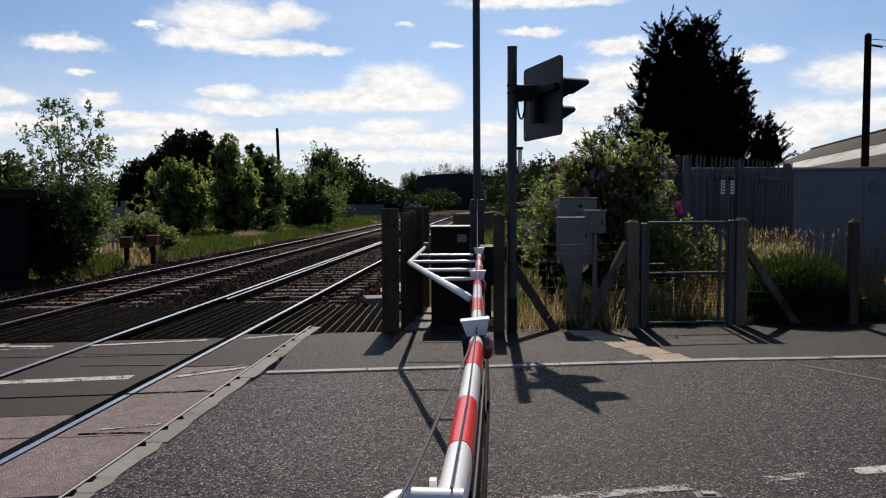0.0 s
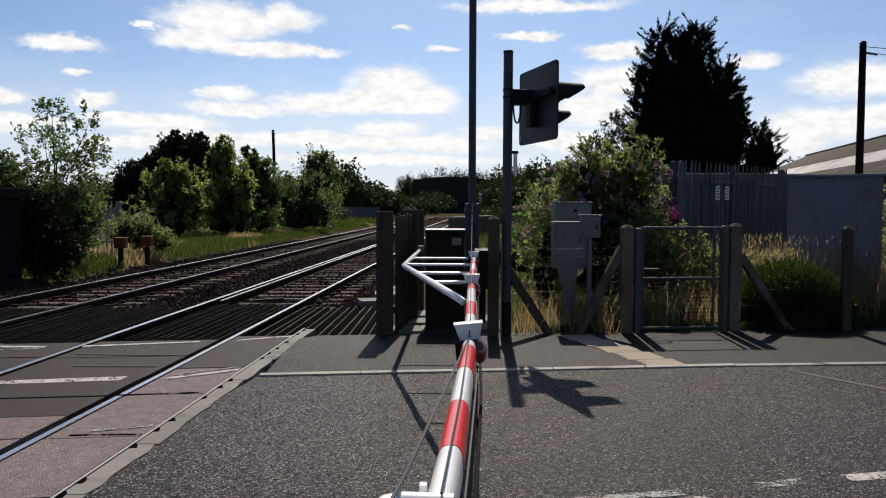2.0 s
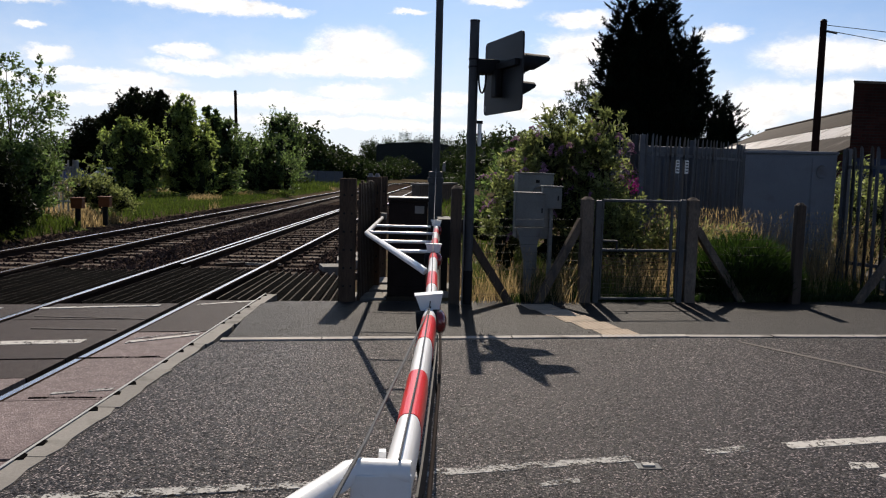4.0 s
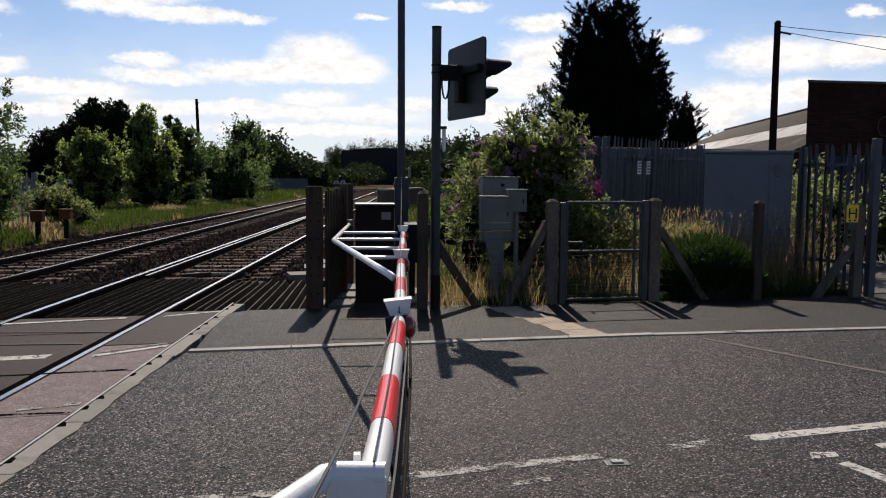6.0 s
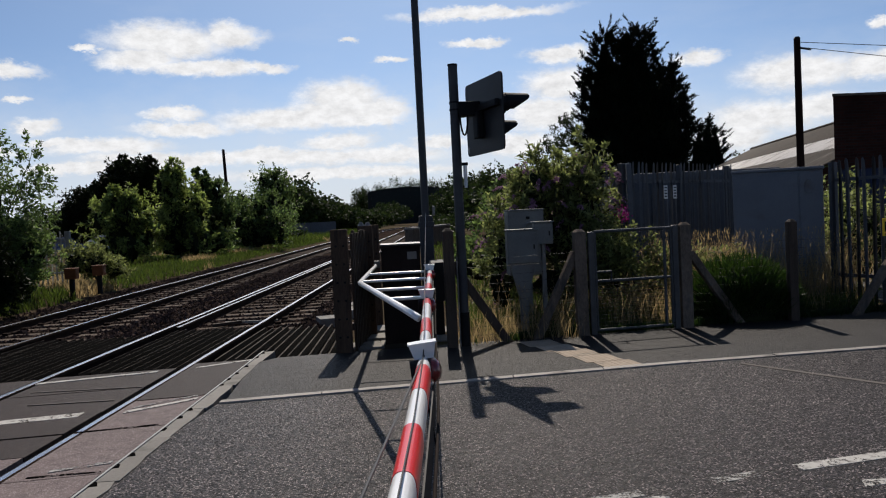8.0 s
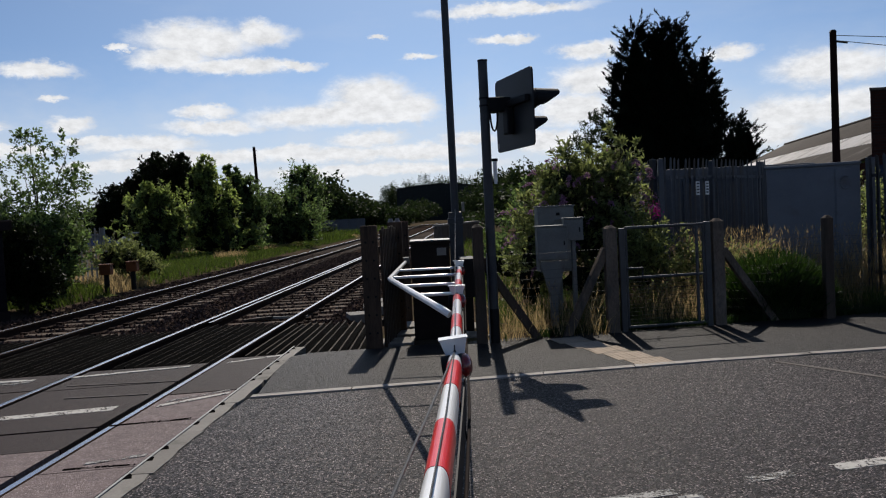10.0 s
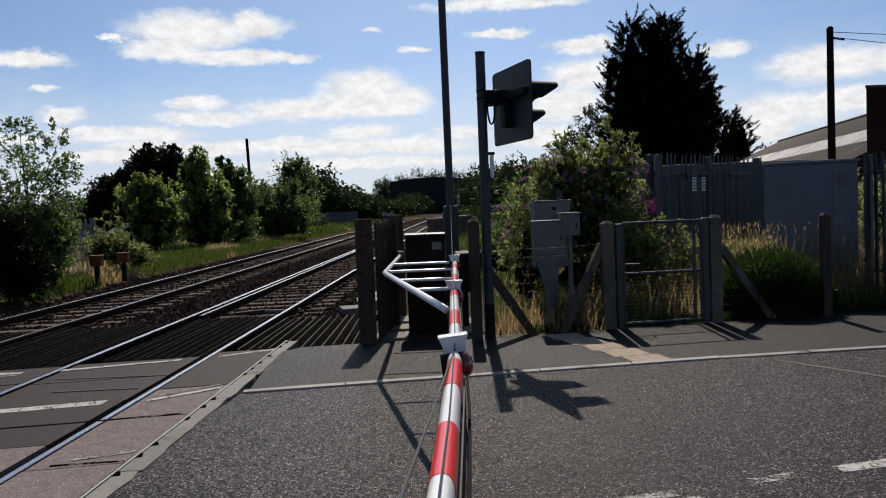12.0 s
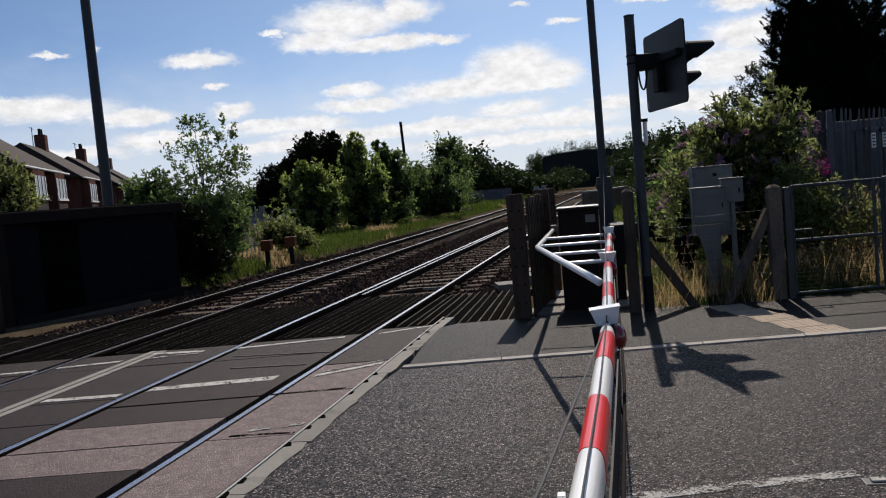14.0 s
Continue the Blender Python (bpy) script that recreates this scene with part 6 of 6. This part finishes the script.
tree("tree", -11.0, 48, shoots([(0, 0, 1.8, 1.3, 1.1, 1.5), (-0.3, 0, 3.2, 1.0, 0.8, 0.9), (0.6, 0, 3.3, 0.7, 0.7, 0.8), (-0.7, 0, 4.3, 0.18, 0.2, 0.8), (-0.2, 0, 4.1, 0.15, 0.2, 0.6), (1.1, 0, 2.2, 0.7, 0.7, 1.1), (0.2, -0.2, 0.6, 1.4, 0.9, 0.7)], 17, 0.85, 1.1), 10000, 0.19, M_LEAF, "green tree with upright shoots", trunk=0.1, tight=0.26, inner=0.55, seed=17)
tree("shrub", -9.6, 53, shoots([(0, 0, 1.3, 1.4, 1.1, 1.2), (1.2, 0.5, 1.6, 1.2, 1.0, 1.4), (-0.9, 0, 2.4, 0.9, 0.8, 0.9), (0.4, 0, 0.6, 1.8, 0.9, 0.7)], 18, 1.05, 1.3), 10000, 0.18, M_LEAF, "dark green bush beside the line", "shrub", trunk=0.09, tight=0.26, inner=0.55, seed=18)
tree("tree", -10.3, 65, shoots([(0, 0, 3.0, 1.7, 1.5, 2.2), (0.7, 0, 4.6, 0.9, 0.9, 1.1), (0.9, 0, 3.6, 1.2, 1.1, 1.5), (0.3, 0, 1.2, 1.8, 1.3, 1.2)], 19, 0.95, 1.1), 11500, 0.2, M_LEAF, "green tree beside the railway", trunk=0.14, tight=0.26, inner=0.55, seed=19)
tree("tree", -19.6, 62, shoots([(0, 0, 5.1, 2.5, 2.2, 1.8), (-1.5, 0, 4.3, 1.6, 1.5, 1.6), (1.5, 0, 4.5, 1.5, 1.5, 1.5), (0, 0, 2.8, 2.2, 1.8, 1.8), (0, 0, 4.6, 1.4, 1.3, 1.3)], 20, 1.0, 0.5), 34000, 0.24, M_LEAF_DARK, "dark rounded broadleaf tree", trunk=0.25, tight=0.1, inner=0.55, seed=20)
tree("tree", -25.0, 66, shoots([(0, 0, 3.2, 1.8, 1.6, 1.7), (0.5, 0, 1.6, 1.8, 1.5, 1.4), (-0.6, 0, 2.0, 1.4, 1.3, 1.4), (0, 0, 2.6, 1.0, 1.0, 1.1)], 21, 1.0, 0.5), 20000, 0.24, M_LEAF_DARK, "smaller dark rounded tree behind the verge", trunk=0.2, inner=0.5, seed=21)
tree("tree", -21.4, 28.2, [(0, 0, 2.6, 1.0, 1.0, 1.5), (-0.6, 0, 3.2, 1.0, 0.9, 1.1)], 7000, 0.16, M_LEAF_GREY, "pale green garden tree by the houses", trunk=0.2, inner=0.5, seed=22)
# buddleia with flower spikes
BUD = [(-0.05, 0, 1.15, 1.0, 0.8, 0.85), (-0.85, -0.2, 1.0, 0.65, 0.7, 0.75), (0.55, 0.1, 1.5, 0.75, 0.7, 0.75), (0.4, 0.1, 1.85, 0.7, 0.6, 0.5), (-0.35, 0, 1.75, 0.6, 0.55, 0.5), (0.85, 0.1, 0.9, 0.5, 0.6, 0.8), (0.0, -0.4, 0.45, 1.15, 0.5, 0.5)]
BUD = [(x * 0.86, y, z, a * 0.86, b, c) for x, y, z, a, b, c in BUD]
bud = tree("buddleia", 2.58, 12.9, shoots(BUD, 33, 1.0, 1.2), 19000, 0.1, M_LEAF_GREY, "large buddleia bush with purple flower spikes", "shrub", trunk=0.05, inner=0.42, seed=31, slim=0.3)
rng = np.random.default_rng(32)
fl = []
for k in range(125):
    b = BUD[int(rng.integers(0, 6))]
    d = unit(rng.normal(size=(1, 3)) + np.array([0, -0.35, 0.6]))[0]
    p = np.array(b[:3]) + d * np.array(b[3:6]) * rng.uniform(1.0, 1.2)
    q = unit((d * np.array([1, 1, 0.6]) + np.array([0, 0, 0.35]))[None])[0]
    L_ = rng.uniform(0.14, 0.28)
    u = rng.random(70)[:, None]
    fl.append(p + q * L_ * u + rng.normal(size=(70, 3)) * 0.016 * (1.15 - u) - np.array([0, 0, L_ * 0.75]) * u ** 2)
fl = np.concatenate(fl)
mesh_object("blossom", leaf_mesh("blossom", fl, 0.024, rng, None, 0.9), M_BUD, bud, "purple flower spikes")
pk = np.array([0.93, -0.62, 1.5]) + rng.normal(size=(150, 3)) * np.array([0.05, 0.03, 0.06])
mesh_object("blossom", leaf_mesh("blossom", pk, 0.028, rng, None, 0.9), M_PINK, bud, "bright pink flower spike")
tree("shrub", 2.2, 17.0, [(0.2, 0, 1.1, 0.9, 0.8, 0.9), (-0.5, 0, 0.5, 0.6, 0.6, 0.5)], 4500, 0.1, M_LEAF, "green shrub behind the buddleia", "shrub", trunk=0.05, inner=0.5, seed=33)
tree("tree", 7.2, 38, [(0, 0, 3.4, 0.9, 0.8, 1.2), (-0.5, 0, 2.3, 1.1, 0.9, 1.1), (0.6, 0, 4.4, 0.6, 0.6, 0.7), (0.9, 0, 5.4, 0.45, 0.5, 0.7)], 6000, 0.13, M_LEAF_WOOD, "feathery grey-green tree beside the conifer", trunk=0.08, seed=34, tight=0.25)
tree("shrub", 7.9, 13.4, [(0, 0, 0.8, 0.6, 0.8, 0.9), (0.2, 0.8, 1.1, 0.5, 0.7, 0.8), (-0.5, -0.4, 0.6, 0.4, 0.5, 0.6)], 5000, 0.09, M_LEAF_GREY, "green bramble behind the palisade fence", "shrub", trunk=0.04, inner=0.5, seed=35)
tree("shrub", 9.6, 14.6, [(0, 0, 0.7, 1.2, 0.6, 0.7), (1.2, 0.2, 0.6, 0.9, 0.6, 0.6)], 4500, 0.09, M_LEAF_GREY, "green bramble beside the gravel drive", "shrub", trunk=0.04, inner=0.5, seed=36)

tree("shrub", 3.55, 11.9, [(-0.5, 0.1, 0.95, 0.45, 0.4, 0.45), (0, 0, 0.45, 0.6, 0.4, 0.5), (0.6, 0.1, 0.55, 0.5, 0.4, 0.45), (-0.4, 0.1, 0.7, 0.35, 0.3, 0.4), (1.2, 0.2, 0.4, 0.5, 0.4, 0.4)], 6500, 0.075, M_LEAF_GREY, "leafy green weeds behind the gate", "shrub", trunk=0.03, seed=37, tight=0.25)


def conifer(name, x, y, tips_, base_r, n, size, label, seed):
    """Several leaders on one broad dark skirt; sprays point up and outwards."""
    rng = np.random.default_rng(seed)
    t = thing(name, x, y, 0, label, "conifer")
    part("trunk", rod((0, 0, -0.2), (0, 0, max(h for *_, h in tips_) * 0.7), 0.28, 0.1, 10), M_BARK, t)
    at, al = [], []
    for tx, ty, h in tips_:
        per = 60
        m = n // len(tips_) // per
        u = rng.random(m) ** 1.25
        z = 0.4 + (h - 0.6) * (1 - u)
        f = np.clip((h - z) / h, 0, 1)
        a = rng.uniform(0, 2 * np.pi, m)
        rad = base_r * (1 - np.exp(-2.4 * f)) * (1 + 0.14 * np.sin(3 * a + z * 1.3) + 0.1 * np.sin(5 * a - z * 2.1))
        cx, cy = tx * (1 - f * 0.9), ty * (1 - f * 0.9)
        out = np.column_stack([np.cos(a), np.sin(a), np.zeros(m)])
        root = np.column_stack([cx, cy, z]) + out * (rad * rng.uniform(0.7, 0.95, m))[:, None]
        way = out * rng.uniform(0.7, 1.1, (m, 1)) + np.array([0, 0, 1.0]) * rng.uniform(0.6, 1.2, (m, 1))
        ln = (0.3 + 0.7 * rng.random((m, 1)) ** 2.5) * size * 2.0
        s = rng.random((m, per, 1))
        pts = root[:, None, :] + way[:, None, :] * ln[:, None, :] * s + rng.normal(size=(m, per, 3)) * size * 0.14 * (1.02 - s)
        at.append(pts.reshape(-1, 3)), al.append(np.repeat(way, per, 0))
    at, al = np.concatenate(at), np.concatenate(al)
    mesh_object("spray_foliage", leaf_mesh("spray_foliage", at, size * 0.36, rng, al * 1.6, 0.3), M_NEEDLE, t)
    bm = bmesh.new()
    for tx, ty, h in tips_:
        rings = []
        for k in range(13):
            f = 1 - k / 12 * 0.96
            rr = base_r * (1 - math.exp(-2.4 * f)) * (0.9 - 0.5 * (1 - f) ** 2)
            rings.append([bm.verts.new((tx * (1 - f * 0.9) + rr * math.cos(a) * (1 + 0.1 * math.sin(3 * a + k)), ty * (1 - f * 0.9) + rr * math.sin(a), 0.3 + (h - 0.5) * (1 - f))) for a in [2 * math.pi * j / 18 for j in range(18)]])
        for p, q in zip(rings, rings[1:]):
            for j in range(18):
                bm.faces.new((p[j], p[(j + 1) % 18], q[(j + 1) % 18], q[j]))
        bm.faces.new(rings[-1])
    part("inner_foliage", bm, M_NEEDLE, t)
    return t


conifer("conifer", 11.85, 40, [(-1.35, 0, 10.3), (0.55, 0.3, 10.5), (-0.4, -0.5, 9.6), (1.9, 0, 8.5), (-1.9, 0, 8.3), (2.3, 0.2, 6.8)], 2.65, 130000, 0.45, "tall dense dark conifer with several tops", 41)
conifer("conifer", 21.0, 54, [(0, 0, 7.3), (-0.6, 0, 6.8), (0.7, 0, 6.6)], 1.5, 24000, 0.4, "smaller dark conifer beside the tall one", 42)

# far woods along the horizon
rng = np.random.default_rng(50)
pts_ = []
def wood(az0, az1, d, h, wobble, k):
    for i in range(k):
        az = radians(az0 + (az1 - az0) * (i + rng.random()) / k)
        dd = d * rng.uniform(0.92, 1.1)
        hh = h * rng.uniform(1 - wobble, 1 + wobble)
        for _ in range(3):
            c = np.array([dd * math.sin(az) + rng.normal() * 1.6, dd * math.cos(az) + rng.normal() * 1.6, hh * rng.uniform(0.25, 0.72)])
            m = 320
            pts_.append(c + unit(rng.normal(size=(m, 3))) * rng.uniform(0.5, 1.0, (m, 1)) * np.array([2.0, 2.0, hh * 0.28]))


wood(-8.5, -5.6, 118, 7.0, 0.25, 13)
wood(-5.6, -3.6, 122, 5.2, 0.2, 9)
wood(-3.4, -2.4, 125, 3.8, 0.3, 6)
wood(-2.2, -0.3, 195, 5.2, 0.35, 12)
wood(2.8, 4.6, 210, 9.0, 0.3, 14)
wood(-3.0, 9.0, 300, 16.0, 0.14, 80)
wood(4.6, 9.5, 105, 7.0, 0.22, 22)
wood(8.6, 12.0, 60, 4.6, 0.2, 12)
wood(18.0, 36.0, 130, 8.5, 0.2, 40)
wood(-44.0, -8.0, 150, 6.5, 0.25, 70)
fw = np.concatenate(pts_)
woods = mesh_object("far_woods", leaf_mesh("far_woods", fw, 0.46, rng, None, 0.7), M_LEAF_WOOD)
tagged(woods, "distant dark green woodland along the horizon", "woods", kind="stuff")
# low scrub beside the far line
rng = np.random.default_rng(51)
pts_ = []
for k in range(60):
    y = rng.uniform(60, 135)
    s = -1 if rng.random() < 0.62 else 1
    x = (track_far(y) - rng.uniform(6, 14)) if s < 0 else (track_near(y) + rng.uniform(3.5, 10))
    h = rng.uniform(0.8, 2.2)
    pts_.append(np.array([x, y, h * 0.5]) + unit(rng.normal(size=(160, 3))) * rng.uniform(0.5, 1, (160, 1)) * np.array([1.3, 1.3, h * 0.5]))
sc_ = mesh_object("scrub", leaf_mesh("scrub", np.concatenate(pts_), 0.35, rng, None, 0.6), M_LEAF_WOOD)
tagged(sc_, "green scrub beside the distant line", "scrub", kind="stuff")

# grasses
rng = np.random.default_rng(60)
n = 6500
gx = rng.uniform(0.95, 6.7, n)
gy_ = np.array([back_y(x) for x in gx]) + 0.12 + 2.6 * rng.random(n) ** 1.3
keep = ~((np.abs(gx - 4.70) < 0.72) & (gy_ < 11.7)) & ((gx > 2.3) | (gy_ > 10.65) | (rng.random(n) < 0.4))
gx, gy_ = gx[keep], gy_[keep]
dens = np.array([noise.noise(Vector((x * 1.3, y * 1.3, 3))) for x, y in zip(gx, gy_)])
tall = (dens > 0.2)
blades("dry_grass", rng, np.column_stack([gx, gy_])[tall], np.full(tall.sum(), -0.03), 0.58, 0.0036, 0.45, M_STRAW, "tall dry straw-coloured grass with seed heads", "grass", 0.5)
blades("short_grass", rng, np.column_stack([gx, gy_])[~tall], np.full((~tall).sum(), -0.03), 0.34, 0.0045, 0.55, M_GRASS, "short green and yellow grass", "grass")
n = 3400
gx, gy_ = rng.uniform(3.9, 7.0, n), rng.uniform(11.4, 13.2, n)
blades("dry_grass", rng, np.column_stack([gx, gy_]), np.full(n, -0.03), 0.98, 0.0036, 0.3, M_STRAW, "tall dry grass in front of the cabinet", "grass", 0.8)
n = 520
gx, gy_ = rng.uniform(0.75, 2.3, n), rng.uniform(9.85, 10.9, n)
blades("dry_grass", rng, np.column_stack([gx, gy_]), np.full(n, -0.03), 0.33, 0.004, 0.6, M_STRAW, "dry grass round the equipment boxes", "grass", 0.3)
# low weeds rooting along the back edge of the footway
n = 5200
gx = rng.uniform(0.95, 6.9, n)
gy_ = np.array([back_y(x) for x in gx]) + rng.normal(size=n) * 0.07 + 0.03
thick = np.array([noise.noise(Vector((x * 2.2, 4.0, 7))) for x in gx]) + rng.random(n) * 0.5 > 0.12
blades("weeds", rng, np.column_stack([gx, gy_])[thick], np.full(thick.sum(), -0.01), 0.13, 0.006, 0.9, M_SEDGE, "low dark weeds along the fence foot", "weeds")
# dense green mound of grass
n = 14000
a, r = rng.uniform(0, 2 * np.pi, n), 0.76 * np.sqrt(rng.random(n))
mound = thing("grass_clump", 4.70, 10.88, 0.0, "dense rounded clump of green grass", "grass clump")
hgt = 0.86 * np.sqrt(np.maximum(0.05, 1 - (r / 0.80) ** 2))
at = np.column_stack([r * np.cos(a), r * np.sin(a) * 0.8, hgt * rng.uniform(0.25, 0.95, n)])
al = np.column_stack([np.cos(a) * r, np.sin(a) * r, np.full(n, 0.9)])
mesh_object("foliage", leaf_mesh("foliage", at, 0.15, rng, al * 3, 0.07), M_SEDGE, mound)
# dark core: the clump's inner shade given as colour
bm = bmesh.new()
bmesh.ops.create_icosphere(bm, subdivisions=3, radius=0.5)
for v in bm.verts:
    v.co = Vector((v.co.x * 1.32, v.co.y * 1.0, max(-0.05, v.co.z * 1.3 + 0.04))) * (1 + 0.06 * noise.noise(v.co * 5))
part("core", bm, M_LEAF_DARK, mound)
# verge on the far side of the tracks
rng = np.random.default_rng(61)
n = 30000
vy = 14 + 62 * rng.random(n) ** 1.25
vx = np.array([track_far(y) for y in vy]) - 2.35 - rng.random(n) ** 1.3 * (2.0 + vy * 0.12)
vz = np.array([land(x, y) for x, y in zip(vx, vy)])
clear = ~((vy < 17.6) & (vx < -8.3))
vx, vy, vz = vx[clear], vy[clear], vz[clear]
patch = np.array([noise.noise(Vector((x * 0.35, y * 0.2, 9))) for x, y in zip(vx, vy)]) + (vy < 27) * 0.15
dry = patch > 0.3 - (vy < 26) * 0.08
scale_h = 0.22 + 0.0035 * vy
for sel, mt, lab, nm, hh in ((dry, M_STRAW, "dry yellow grass on the railway verge", "dry_grass", 0.34), (~dry, M_GRASS, "green grass on the railway verge", "verge_grass", 0.24)):
    blades(nm, rng, np.column_stack([vx, vy])[sel], vz[sel] - 0.02, hh, 0.012, 0.5, mt, lab, "grass", 0.1)
n = 9000
vy = 60 + 60 * rng.random(n)
vx = np.array([track_far(y) for y in vy]) - 2.4 - rng.random(n) * 16
blades("verge_grass", rng, np.column_stack([vx, vy]), np.full(n, -0.03), 0.6, 0.03, 0.5, M_GRASS, "far green grass verge beside the line", "grass")
n = 5000
vy = 14 + 60 * rng.random(n) ** 1.4
vx = np.array([track_near(y) for y in vy]) + 2.3 + rng.random(n) * 3.5
keep = (vx > 0.3 + 0.02 * vy)
blades("verge_grass", rng, np.column_stack([vx, vy])[keep], np.full(keep.sum(), -0.04), 0.4, 0.012, 0.5, M_GRASS, "green weeds beside the near track", "grass", 0.1)
